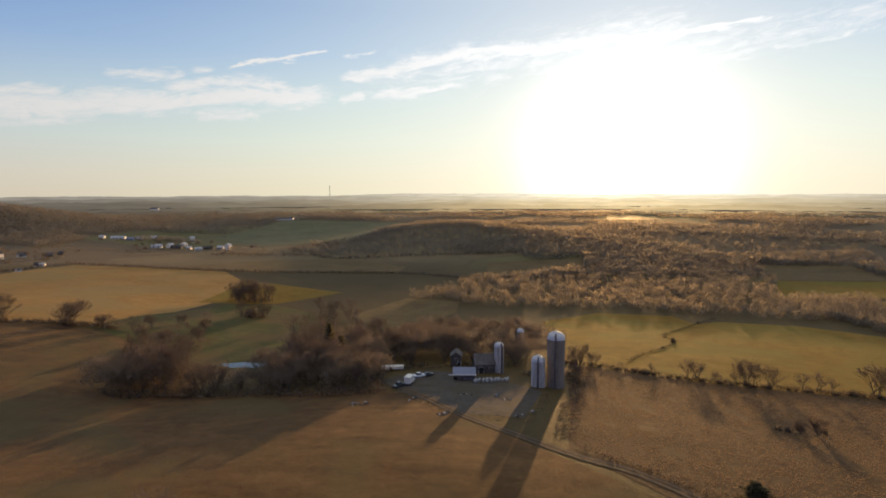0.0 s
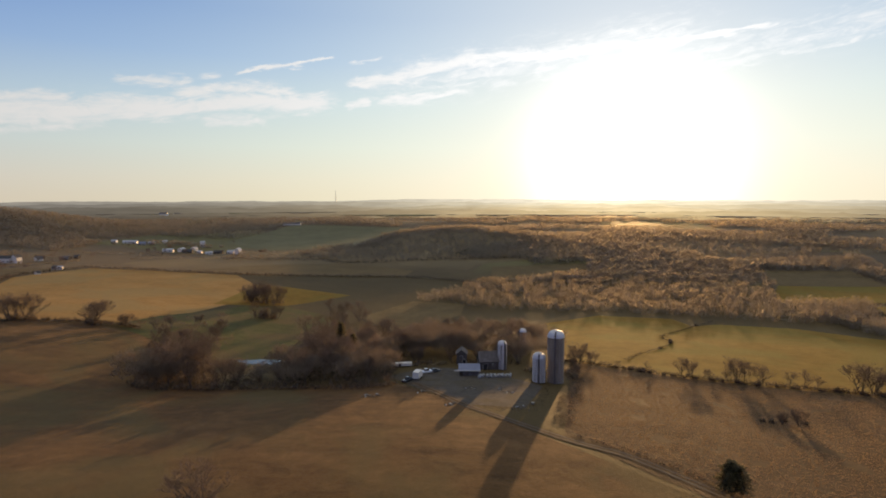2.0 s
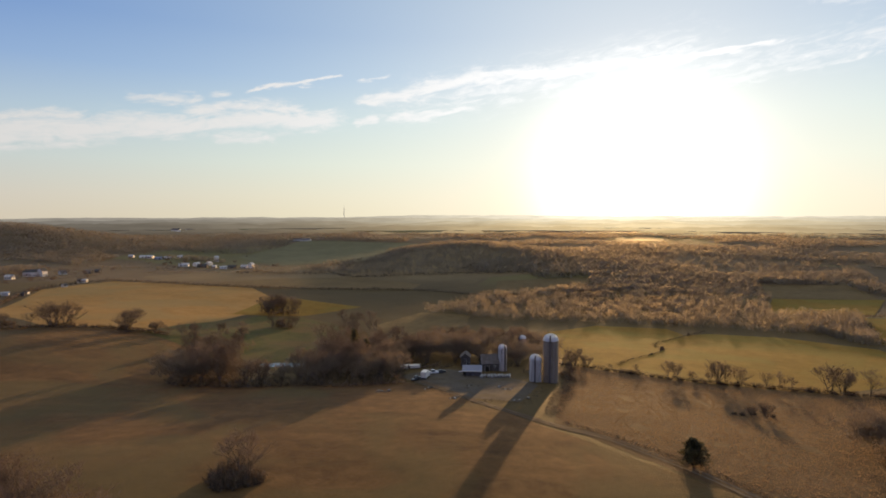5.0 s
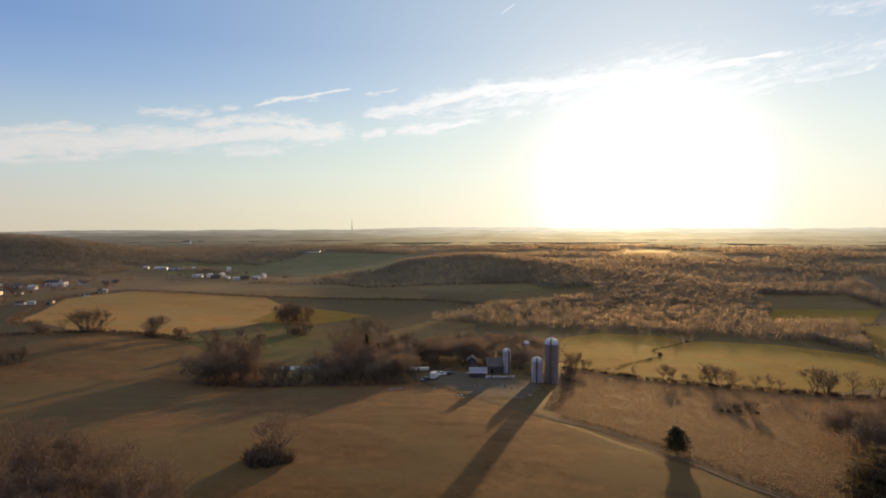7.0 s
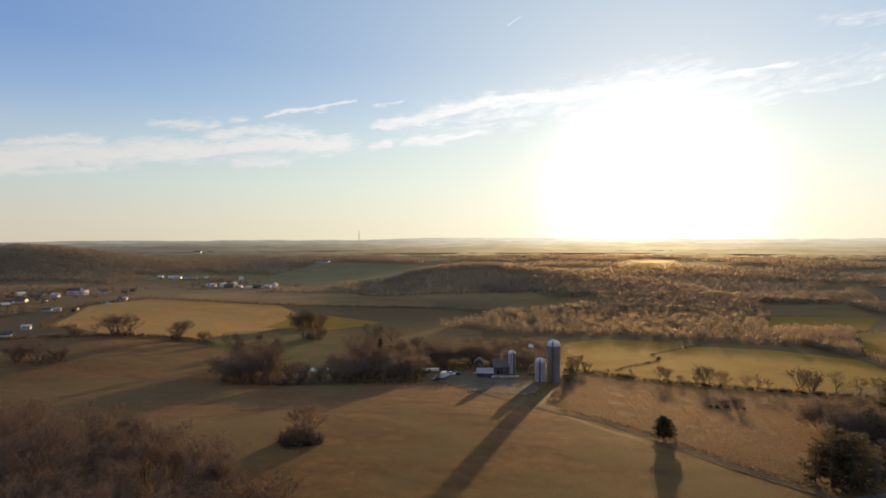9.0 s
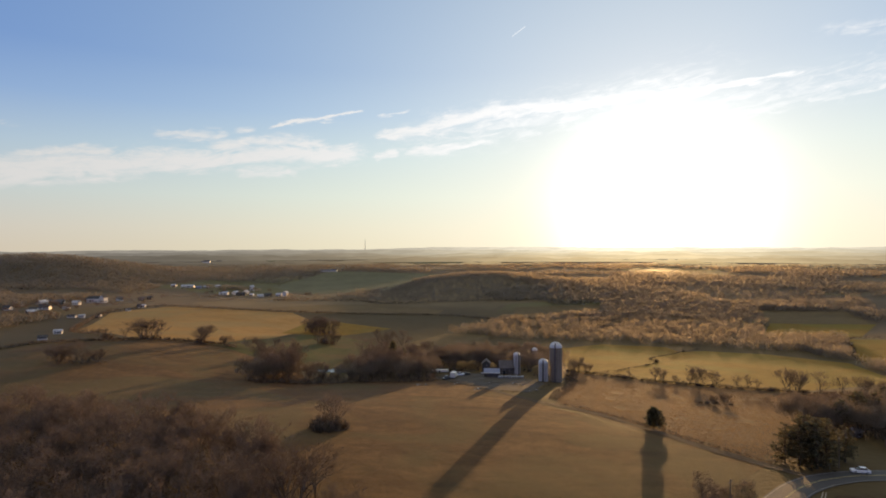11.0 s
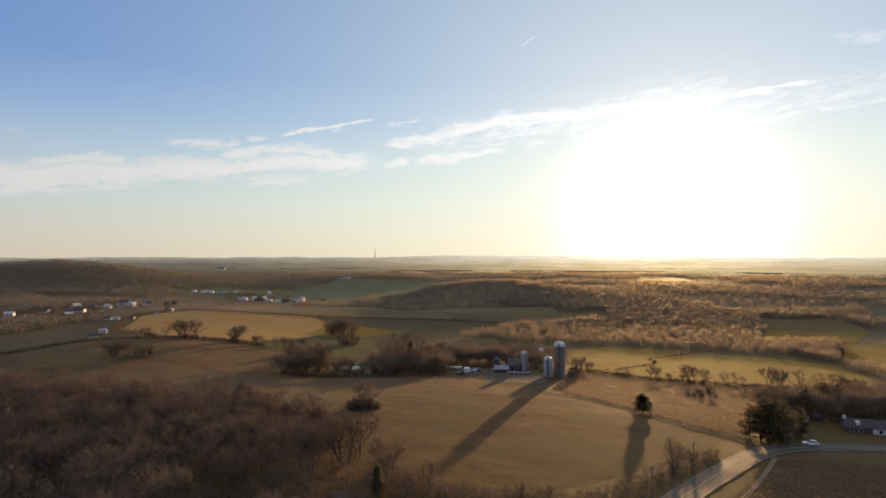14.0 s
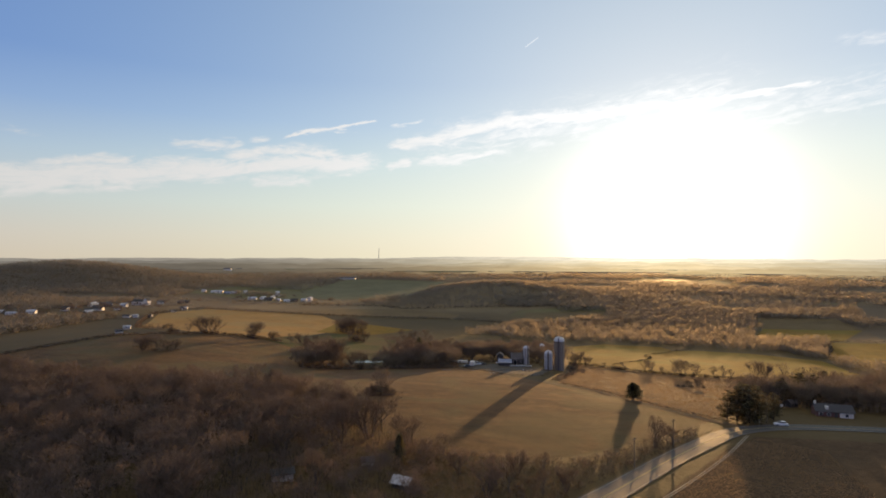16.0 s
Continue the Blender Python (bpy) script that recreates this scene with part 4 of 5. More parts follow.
# ---- woods, hedges and litter too many to count ----
def tufts(name, spots, label, category, material, blades=12, w=0.16, long=(0.3, 0.6), low=0.55):
    """Ragged bare crowns or stems: each spot (x, y, height, width) gets a sheaf of slivers. One object of stuff."""
    rng = np.random.default_rng(7)
    s = np.array([(x, y, ground(x, y), h, r) for x, y, h, r in spots])
    n = len(s)
    a = rng.uniform(0, math.tau, (n, blades))
    rr = np.sqrt(rng.uniform(0, 1, (n, blades))) * s[:, 4:5] * 0.5
    lo = rng.uniform(0.0, low, (n, blades)) * s[:, 3:4]
    hi = np.minimum(lo + rng.uniform(*long, (n, blades)) * s[:, 3:4], s[:, 3:4] * rng.uniform(0.8, 1.0, (n, blades)))
    cx, cy = s[:, 0:1] + np.cos(a) * rr * 0.7, s[:, 1:2] + np.sin(a) * rr * 0.7
    tx, ty = cx + np.cos(a) * rr * 0.5, cy + np.sin(a) * rr * 0.5
    b = rng.uniform(0, math.tau, (n, blades))
    ww = s[:, 4:5] * w
    z = s[:, 2:3]
    v = np.stack([np.stack([cx - np.cos(b) * ww, cy - np.sin(b) * ww, z + lo], -1), np.stack([cx + np.cos(b) * ww, cy + np.sin(b) * ww, z + lo], -1), np.stack([tx, ty, z + hi], -1)], 2).reshape(-1, 3)
    me = bpy.data.meshes.new(name)
    m = len(v) // 3
    me.vertices.add(len(v)), me.loops.add(len(v)), me.polygons.add(m)
    me.vertices.foreach_set("co", v.ravel())
    me.loops.foreach_set("vertex_index", np.arange(len(v), dtype=np.int32))
    me.polygons.foreach_set("loop_start", np.arange(0, len(v), 3, dtype=np.int32))
    me.update(calc_edges=True)
    me.materials.append(material)
    return tagged(new(name, me), label, category, kind="stuff")


# the fourth outline runs past its field to keep trees from shading it
FIELDS = [[(-259.2, 59.1), (-219.2, 85.8), (-205.6, 172.4), (-120.4, 244), (-209.7, 274.2), (-245.1, 326.5), (-398.2, 342.6), (-414.2, 264.5), (-339.3, 114.1)], [(-317.1, 331.2), (-87, 348.2), (-63.4, 477.6), (-162, 452.7), (-209, 484.6)], [(-442.2, 783.1), (-404, 1064.3), (-121.8, 1047.3), (-186.1, 677.2), (-322.6, 616.8), (-404.3, 568.7)],
          [(216.6, 227.2), (296.8, 222.2), (363.1, 299.3), (394, 395), (296, 407), (265.4, 312.4)], [(214, 56), (217, 108), (278, 208), (330, 203), (375, 177), (340, 50)], [(32.7, 754.6), (230.4, 848.1), (262.6, 987), (59, 905.9)], [(-0.3, 321.1), (109.3, 380.4), (124.1, 454.9), (9.4, 427.1)], [(-580.4, 164.4), (-414, 225.3), (-421.5, 340.4), (-323.1, 498.1), (-322.4, 636), (-608.5, 720.4), (-568.2, 428.9), (-546, 308.1)]]


def clear(x, y):
    return any(in_poly(x, y, f) for f in FIELDS)


rng = random.Random(5)
spots = []
# woods beyond the hay fields and the creek
for poly, n in (([(2, 182), (63.2, 176), (117, 166.5), (202.5, 139.8), (222.3, 220), (265.3, 319.9), (376.7, 305), (472.5, 479.7), (118.3, 464.2), (109.4, 374.3), (-11.2, 314.1), (-64.4, 228.1)], 3600),
                ([(211.2, 16.5), (376.3, -40.5), (474.2, 89), (373.8, 72.2), (340, 50), (214, 54), (203, 90), (196, 40)], 1300),
                ([(153.8, -29), (382.4, -96), (376.3, -40.5), (211.2, 16.5)], 620),
                ([(-420, 300), (-430, 240), (-600, 180), (-700, 330), (-640, 480), (-520, 460), (-470, 330)], 500),
                ([(-225, 530), (-170, 472), (-63, 487), (84, 506), (150, 640), (136, 764), (58.8, 949.7), (-102.5, 927.7), (-160, 720)], 3000),
                ([(202.5, 139.8), (204, 100), (214, 108), (276, 212), (222, 222)], 420),
                ([(107, 473.1), (472.3, 490.3), (591.7, 643.3), (260.3, 693.1), (148.4, 638.4)], 800)):
    x0, x1, y0, y1 = min(p[0] for p in poly), max(p[0] for p in poly), min(p[1] for p in poly), max(p[1] for p in poly)
    k = 0
    while k < n:
        x, y = rng.uniform(x0, x1), rng.uniform(y0, y1)
        if in_poly(x, y, poly):
            k += 1
            if not clear(x, y):
                spots.append((x, y, rng.uniform(5.5, 9.5), rng.uniform(4, 8)))
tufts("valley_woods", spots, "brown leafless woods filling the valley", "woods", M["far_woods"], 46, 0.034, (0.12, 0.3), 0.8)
spots = []
for i in range(70000):
    d = 420 * (4.6 ** rng.random())
    a = radians(rng.uniform(-56, 58))
    x, y = -40 + d * math.sin(a), -280 + d * math.cos(a)
    if y < 330 and abs(x) < 420 or y < 500 and -430 < x < -60 or clear(x, y) or y > 4750:
        continue
    if noise.noise((x / 260, y / 170, 9.1)) + 0.5 * noise.noise((x / 90, y / 70, 4.4)) + min(0.12, d / 9000) + (0.5 if math.hypot((x + 1030) / 270, (y - 895) / 200) < 1.3 else 0) + (0.34 if x < -300 - 0.1 * y else 0.0) + (0.10 if x > 60 else 0.0) > 0.17:
        s = 1 + d / 1600
        spots.append((x, y, rng.uniform(5, 9.5) * (1 + d / 9000), rng.uniform(6, 11) * s))
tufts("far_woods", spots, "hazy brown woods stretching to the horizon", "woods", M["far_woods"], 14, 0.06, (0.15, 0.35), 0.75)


def hedge(name, points, label, h=(2, 5), per=1.6, w=(2, 4), blades=14):
    line = smooth_line(points, per)
    tufts(name, [(p.x + rng.uniform(-1.2, 1.2), p.y + rng.uniform(-1.2, 1.2), rng.uniform(*h), rng.uniform(*w)) for p in line], label, "hedge", M["scrub"], blades, 0.05)


for pts in ([(150, 520), (280, 548), (430, 560), (600, 610)], [(120, 640), (260, 690), (420, 700), (640, 760)], [(160, 800), (330, 845), (520, 850), (760, 930)], [(200, 980), (420, 1040), (700, 1060), (960, 1150)], [(-600, 455), (-430, 470), (-300, 520), (-150, 545)], [(-680, 600), (-540, 540), (-430, 555), (-300, 610)], [(-470, 330), (-452, 420), (-440, 540)], [(-330, 500), (-280, 560), (-220, 660)]):
    line = smooth_line(pts, 3.0)
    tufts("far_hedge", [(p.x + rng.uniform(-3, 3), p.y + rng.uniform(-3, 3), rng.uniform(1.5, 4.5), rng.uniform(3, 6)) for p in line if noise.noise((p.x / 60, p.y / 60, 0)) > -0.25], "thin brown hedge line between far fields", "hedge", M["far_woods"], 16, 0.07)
hedge("hedge_amber", [(-398.3, 344.7), (-245.1, 329.6), (-87, 347.2), (-0.3, 322.2), (109.3, 380.4), (223.1, 373.6)], "dark hedge line across the valley", (1.5, 4.2), 0.6, (1.8, 3.4))
hedge("hedge_side", [(214, 60), (218, 108), (246, 155), (280, 210), (332, 205)], "thin brown hedge beside a pale field", (1.5, 4.5), 1.2, (1.8, 3.2))
hedge("hedge_fence", [(-346, -60), (-330, -25), (-316, 4), (-302, 31), (-279, 39), (-246.4, 59), (-222, 72), (-200, 76)], "low dark scrub along a fence", (1.2, 3.0), 0.35, (1.6, 3.0), 20)
hedge("hedge_amber_side", [(-398.3, 344.7), (-413.8, 259), (-339.2, 112), (-290.1, 70.2)], "brown hedge beside the amber field", (2, 6), 1.2, (2.5, 4))
hedge("hedge_yard", [(-152.3, -11.2), (-127.4, -9.9), (-102.3, -10.8), (-74, -15), (-59.4, -10.8)], "brown scrub along the edge of the farm trees", (1.2, 3), 0.5, (1.5, 3))
hedge("hedge_slope", [(-323.2, 488.2), (-209, 485.6), (-162, 453.7), (-63.4, 478.6), (84.4, 500.7)], "far dark hedge line", (3, 7), 2.0, (4, 7))
hedge("hedge_track", [(-6.5, -60.2), (6.4, -71.1), (21.3, -92), (32.4, -111.9), (46.1, -127.3)], "tall dry weeds along the farm track", (0.5, 1.2), 0.35, (0.7, 1.4))
hedge("hedge_stubble", [(12, 38.5), (30, 31), (53, 20), (82, 8), (112, -5.5), (140, -17), (165, -26)], "low dry scrub between stubble and hay field", (0.7, 3.0), 0.3, (1.2, 2.8), 14)
hedge("brook_scrub", [(40, 44.3), (53, 59.4), (69.4, 74), (78.5, 87), (77.5, 99), (91.5, 113.7), (114.4, 135.8), (130.5, 151.5)], "dark scrub along a brook", (0.3, 1.0), 0.4, (0.8, 1.6))


def thicket_round(name, places, label, n, h=(1.5, 5.0)):
    """Brush standing under and between the trees of a clump."""
    out = []
    for x, y, rx, ry in places:
        for _ in range(n):
            a, q = rng.uniform(0, math.tau), math.sqrt(rng.random())
            out.append((x + rx * q * math.cos(a), y + ry * q * math.sin(a), rng.uniform(*h), rng.uniform(1.6, 3.6)))
    tufts(name, out, label, "brush", M["scrub"], 22, 0.03)


thicket_round("clump_brush", ((-175, 193, 15, 7), (-157, 143, 7, 5)), "brown brush under the trees between two fields", 90, (2, 8))
thicket_round("crest_brush", ((-248, -8, 15, 6), (-249, 60, 7, 2.5), (-220, 69, 5, 3), (-272, 53, 5, 2)), "brown brush under the trees of the crest", 46, (1.2, 4.5))
thicket_round("silo_brush", ((9, 12, 2.5, 8), (-4, 14, 6, 4), (-24, 27, 16, 5), (-50, 26, 9, 5)), "dry brown brush round silos and barns", 70, (0.6, 2.6))
edge = []
for p in smooth_line([(-63.5, 4.2), (-57, -9), (-50, -19), (-40, -33), (-33, -38), (-24, -39), (-15, -38), (-8, -22), (-5, -10)], 0.25):
    edge.append((p.x + rng.gauss(0, 1.3), p.y + rng.gauss(0, 1.3), rng.uniform(0.1, 0.55), rng.uniform(0.5, 1.5)))
for _ in range(500):
    x, y = rng.uniform(-60, -6), rng.uniform(-38, 18)
    if in_poly(x, y, [(-63.5, 4.2), (-53.2, -12.7), (-35.5, -35.9), (-16.5, -37.6), (-6, -8), (-22.6, 9), (-46.2, 21.2)]) and noise.noise((x / 6, y / 6, 3.0)) > 0.05:
        edge.append((x, y, rng.uniform(0.08, 0.4), rng.uniform(0.5, 1.4)))
tufts("yard_weeds", edge, "low dry weeds creeping into the farm yard", "weeds", M["scrub"], 12, 0.05)
verge = []
EDGE = [(-73, -162), (-54, -174.5), (-38, -177), (-20, -176), (-6, -168), (16, -147), (31, -137.5), (24, -152), (2, -174), (-18, -196), (-34, -214), (-62, -210)]
while len(verge) < 2300:
    x, y = rng.uniform(-74, 32), rng.uniform(-215, -140)
    if in_poly(x, y, EDGE):
        verge.append((x, y, rng.uniform(0.6, 2.4), rng.uniform(1.0, 2.6)))
tufts("verge_brush", verge, "dark tangled brush between hay field and road", "brush", M["scrub"], 14, 0.03)
scrub = []
while len(scrub) < 1300:
    x, y = rng.uniform(-170, -58), rng.uniform(-14, 110)
    if in_poly(x, y, [(-156, -12), (-62, -12), (-60, 30), (-64, 60), (16, 40), (16, 84), (0, 104), (-80, 112), (-118, 90), (-108, 50), (-112, 26), (-138, 22), (-168, 30)]) and not (-145 < x < -108 and 4 < y < 60):
        scrub.append((x, y, rng.uniform(1.5, 5.0), rng.uniform(2.0, 4.5)))
tufts("yard_scrub", scrub, "brown thicket under the trees round the farm", "brush", M["scrub"], 22, 0.026)
thicket = []
while len(thicket) < 420:
    x, y = rng.uniform(60, 150), rng.uniform(-108, -60)
    if in_poly(x, y, [(64, -106), (80, -100), (100, -98), (112, -108), (150, -100), (140, -66), (104, -62), (70, -84)]):
        thicket.append((x, y, rng.uniform(2.0, 7.0), rng.uniform(2.5, 5)))
tufts("house_thicket", thicket, "brown thicket behind the roadside house", "brush", M["scrub"], 26, 0.028)
slope = []
while len(slope) < 900:
    x, y = rng.uniform(-12, 22), rng.uniform(-52, 36)
    if in_poly(x, y, [(3.5, -8), (6, 10), (12, 33), (18, 34), (12, 6), (6, -20), (-6, -52), (-11, -54), (-4, -25)]):
        slope.append((x, y, rng.uniform(0.3, 1.3), rng.uniform(0.8, 2.0)))
tufts("slope_weeds", slope, "dry brown weeds between silos and stubble", "weeds", M["scrub"], 12, 0.03)
under = []
while len(under) < 4200:
    x, y = rng.uniform(-300, -58), rng.uniform(-232, -76)
    if in_poly(x, y, WOOD):
        under.append((x, y, rng.uniform(2.5, 8) * (0.55 if x > -80 and y < -174 else 1.0), rng.uniform(2.5, 5)))
tufts("wood_understory", under, "tangled brown saplings and brush under the bare wood", "brush", M["scrub"], 16, 0.022)
litter = []
for poly, n in (([(-7.6, -54.3), (40.8, -125.5), (64, -106.6), (148.7, -60.2), (153.6, -21.9), (112.3, -5.3), (53.1, 20.1), (14.9, 38.5), (8, 10)], 62000), ([(-3.5, -204.5), (31, -161.5), (45, -148.5), (60, -160), (48, -212), (2.3, -236)], 15000)):
    x0, x1, y0, y1 = min(p[0] for p in poly), max(p[0] for p in poly), min(p[1] for p in poly), max(p[1] for p in poly)
    k = 0
    while k < n:
        x, y = rng.uniform(x0, x1), rng.uniform(y0, y1)
        y = round((y + 0.5 * x) / 0.9) * 0.9 - 0.5 * x + rng.uniform(-0.12, 0.12) if rng.random() < 0.7 else y
        if in_poly(x, y, poly):
            k += 1
            if noise.noise((x / 7, y / 7, 1.0)) > -0.45:
                litter.append((x, y, rng.uniform(0.1, 0.42), rng.uniform(0.25, 0.75)))
tufts("corn_stubble", litter, "rows of pale broken corn stalks and straw", "stubble", M["straw"], 3, 0.14)


# ---- far hills with haze painted as emission, too far off to shift ----
def painted_haze(name, base, glow):
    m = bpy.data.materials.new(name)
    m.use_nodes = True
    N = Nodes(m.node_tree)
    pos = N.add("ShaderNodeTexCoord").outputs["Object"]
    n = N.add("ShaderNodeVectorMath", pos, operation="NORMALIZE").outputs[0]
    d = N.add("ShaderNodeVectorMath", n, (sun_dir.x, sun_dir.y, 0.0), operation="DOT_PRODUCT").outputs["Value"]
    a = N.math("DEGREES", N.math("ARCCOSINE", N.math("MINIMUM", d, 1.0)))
    # golden haze glow painted in, strongest towards the sun
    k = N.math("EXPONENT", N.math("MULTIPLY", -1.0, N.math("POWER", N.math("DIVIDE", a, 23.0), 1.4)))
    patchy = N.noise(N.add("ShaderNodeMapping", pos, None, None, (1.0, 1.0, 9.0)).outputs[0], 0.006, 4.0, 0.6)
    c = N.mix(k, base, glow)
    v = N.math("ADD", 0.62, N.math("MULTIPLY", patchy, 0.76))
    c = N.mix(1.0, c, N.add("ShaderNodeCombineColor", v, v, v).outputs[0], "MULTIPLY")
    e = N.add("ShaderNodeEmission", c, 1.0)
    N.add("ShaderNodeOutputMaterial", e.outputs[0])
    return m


# each further ridge emits a paler colour in place of thicker air
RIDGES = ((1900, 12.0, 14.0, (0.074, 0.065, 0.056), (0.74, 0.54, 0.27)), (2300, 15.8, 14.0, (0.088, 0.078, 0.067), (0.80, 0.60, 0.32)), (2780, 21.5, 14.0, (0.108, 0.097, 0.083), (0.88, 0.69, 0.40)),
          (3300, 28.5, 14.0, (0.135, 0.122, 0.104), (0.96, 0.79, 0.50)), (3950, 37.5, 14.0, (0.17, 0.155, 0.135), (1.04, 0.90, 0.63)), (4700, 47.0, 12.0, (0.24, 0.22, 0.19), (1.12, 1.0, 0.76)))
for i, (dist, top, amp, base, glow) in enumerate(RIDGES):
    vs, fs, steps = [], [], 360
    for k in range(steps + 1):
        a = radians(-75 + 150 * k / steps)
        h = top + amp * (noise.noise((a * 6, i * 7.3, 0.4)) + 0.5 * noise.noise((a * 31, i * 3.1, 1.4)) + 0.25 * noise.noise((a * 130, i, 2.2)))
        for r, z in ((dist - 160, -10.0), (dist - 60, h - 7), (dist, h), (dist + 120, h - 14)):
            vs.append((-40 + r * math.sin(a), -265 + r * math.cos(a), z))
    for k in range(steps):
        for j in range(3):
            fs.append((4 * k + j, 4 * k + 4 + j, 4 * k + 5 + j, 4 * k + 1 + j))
    tagged(arrays_part("backdrop_hills", vs, fs, painted_haze("haze_hills", base, glow), smooth=True), "far hills with golden evening haze painted into their glow", "hills", kind="structure")


# ---- farm buildings ----
def box(bm, x0, x1, y0, y1, z0, z1):
    v = [bm.verts.new(c) for c in ((x0, y0, z0), (x1, y0, z0), (x1, y1, z0), (x0, y1, z0), (x0, y0, z1), (x1, y0, z1), (x1, y1, z1), (x0, y1, z1))]
    for f in ((0, 3, 2, 1), (4, 5, 6, 7), (0, 1, 5, 4), (1, 2, 6, 5), (2, 3, 7, 6), (3, 0, 4, 7)):
        bm.faces.new([v[i] for i in f])


def box_part(name, b, material, parent, bevel=0.0, label=""):
    bm = bmesh.new()
    box(bm, *b)
    if bevel:
        bmesh.ops.bevel(bm, geom=bm.edges[:], offset=bevel, segments=2, affect="EDGES", profile=0.6)
    return part(name, bm, material, parent, label)


def lathe(profile, sides, wobble=0.0):
    bm = bmesh.new()
    rows = []
    for r, z in profile:
        rows.append([bm.verts.new((r * (1 + wobble * (i % 2)) * math.cos(math.tau * i / sides), r * (1 + wobble * (i % 2)) * math.sin(math.tau * i / sides), z)) for i in range(sides)] if r > 1e-4 else [bm.verts.new((0, 0, z))])
    for a, b in zip(rows, rows[1:]):
        for i in range(sides):
            j = (i + 1) % sides
            if len(a) == 1 and len(b) == 1:
                continue
            if len(b) == 1:
                bm.faces.new((a[i], a[j], b[0]))
            elif len(a) == 1:
                bm.faces.new((a[0], b[j], b[i]))
            else:
                bm.faces.new((a[i], a[j], b[j], b[i]))
    return bm


def silo(x, y, r, top, label, hoops=14, chute=200, staves="concrete"):
    z = ground(x, y) - 0.3
    s = thing("silo", x, y, 0, z, label, "silo", "silos of the farm")
    h = top - z - r * 0.92
    body = part("body", lathe([(r, 0), (r, h)], 60, 0.012), M[staves], s)
    for i in range(hoops):
        zz = h * (i + 0.7) / (hoops + 0.4)
        part("hoop", lathe([(r + 0.015, zz), (r + 0.06, zz + 0.02), (r + 0.06, zz + 0.09), (r + 0.015, zz + 0.11)], 30), M["hoop"], s)
    prof = [(r + 0.10, h - 0.05), (r + 0.14, h + 0.05), (r + 0.06, h + 0.18)] + [(r * 1.01 * math.cos(a), h + 0.18 + r * 0.80 * math.sin(a)) for a in [radians(d) for d in range(8, 90, 9)]] + [(0.25, h + 0.98 * r - 0.05), (0.22, h + r * 0.92 + 0.1), (0.0, h + 0.92 * r + 0.15)]
    dome = part("dome", lathe(prof, 32), M["dome"], s, "pale galvanised metal dome")
    for f in dome.data.polygons:
        f.use_smooth = True
    for i in range(12):
        a = math.tau * i / 12
        bm = bmesh.new()
        vs, fs = [], []
        arc = [Vector((r * 1.02 * math.cos(t) * math.cos(a), r * 1.02 * math.cos(t) * math.sin(a), h + 0.2 + r * 0.81 * math.sin(t))) for t in [radians(d) for d in range(0, 86, 17)]]
        for p, q in zip(arc, arc[1:]):
            tube(vs, fs, p, q, 0.035, 0.035, 4)
        bv = [bm.verts.new(v) for v in vs]
        for f in fs:
            bm.faces.new([bv[k] for k in f])
        part("rib", bm, M["dome"], dome)
    a = radians(chute)
    bm = bmesh.new()
    vs, fs = [], []
    c = Vector((math.cos(a) * (r + 0.3), math.sin(a) * (r + 0.3), 0))
    tube(vs, fs, c + Vector((0, 0, 0.2)), c + Vector((0, 0, h + 0.3)), 0.42, 0.42, 10)
    tube(vs, fs, c + Vector((0, 0, h + 0.3)), Vector((math.cos(a) * r * 0.62, math.sin(a) * r * 0.62, h + r * 0.7)), 0.42, 0.3, 10)
    bv = [bm.verts.new(v) for v in vs]
    for f in fs:
        bm.faces.new([bv[k] for k in f])
    part("chute", bm, M["tin_roof"], s, "weathered metal unloading chute")
    bm = bmesh.new()
    a2 = a + 0.5
    vs, fs = [], []
    n1, t1 = Vector((math.cos(a2), math.sin(a2), 0)), Vector((-math.sin(a2), math.cos(a2), 0))
    for sgn in (-0.22, 0.22):
        tube(vs, fs, n1 * (r + 0.2) + t1 * sgn, n1 * (r + 0.2) + t1 * sgn + Vector((0, 0, h)), 0.03, 0.03, 4)
    for k in range(int(h / 0.35)):
        tube(vs, fs, n1 * (r + 0.2) - t1 * 0.22 + Vector((0, 0, 0.3 + k * 0.35)), n1 * (r + 0.2) + t1 * 0.22 + Vector((0, 0, 0.3 + k * 0.35)), 0.02, 0.02, 3)
    bv = [bm.verts.new(v) for v in vs]
    for f in fs:
        bm.faces.new([bv[k] for k in f])
    part("ladder", bm, M["metal"], s)
    return s


silo(0, 0, 3.1, 21.5, "tall concrete stave silo with a pale metal dome", 20, 255)
silo(-6.4, -1.3, 2.4, 13.2, "short pale silo with dark streaks beside the tall one", 12, 258, "pale_concrete")
silo(-18.4, 17.4, 1.8, 12.7, "slim pale concrete silo behind the yard", 12, 300, "pale_concrete")
silo(-4.3, 61.0, 1.8, 7.3, "small distant silo among trees behind the farm", 8, 200)


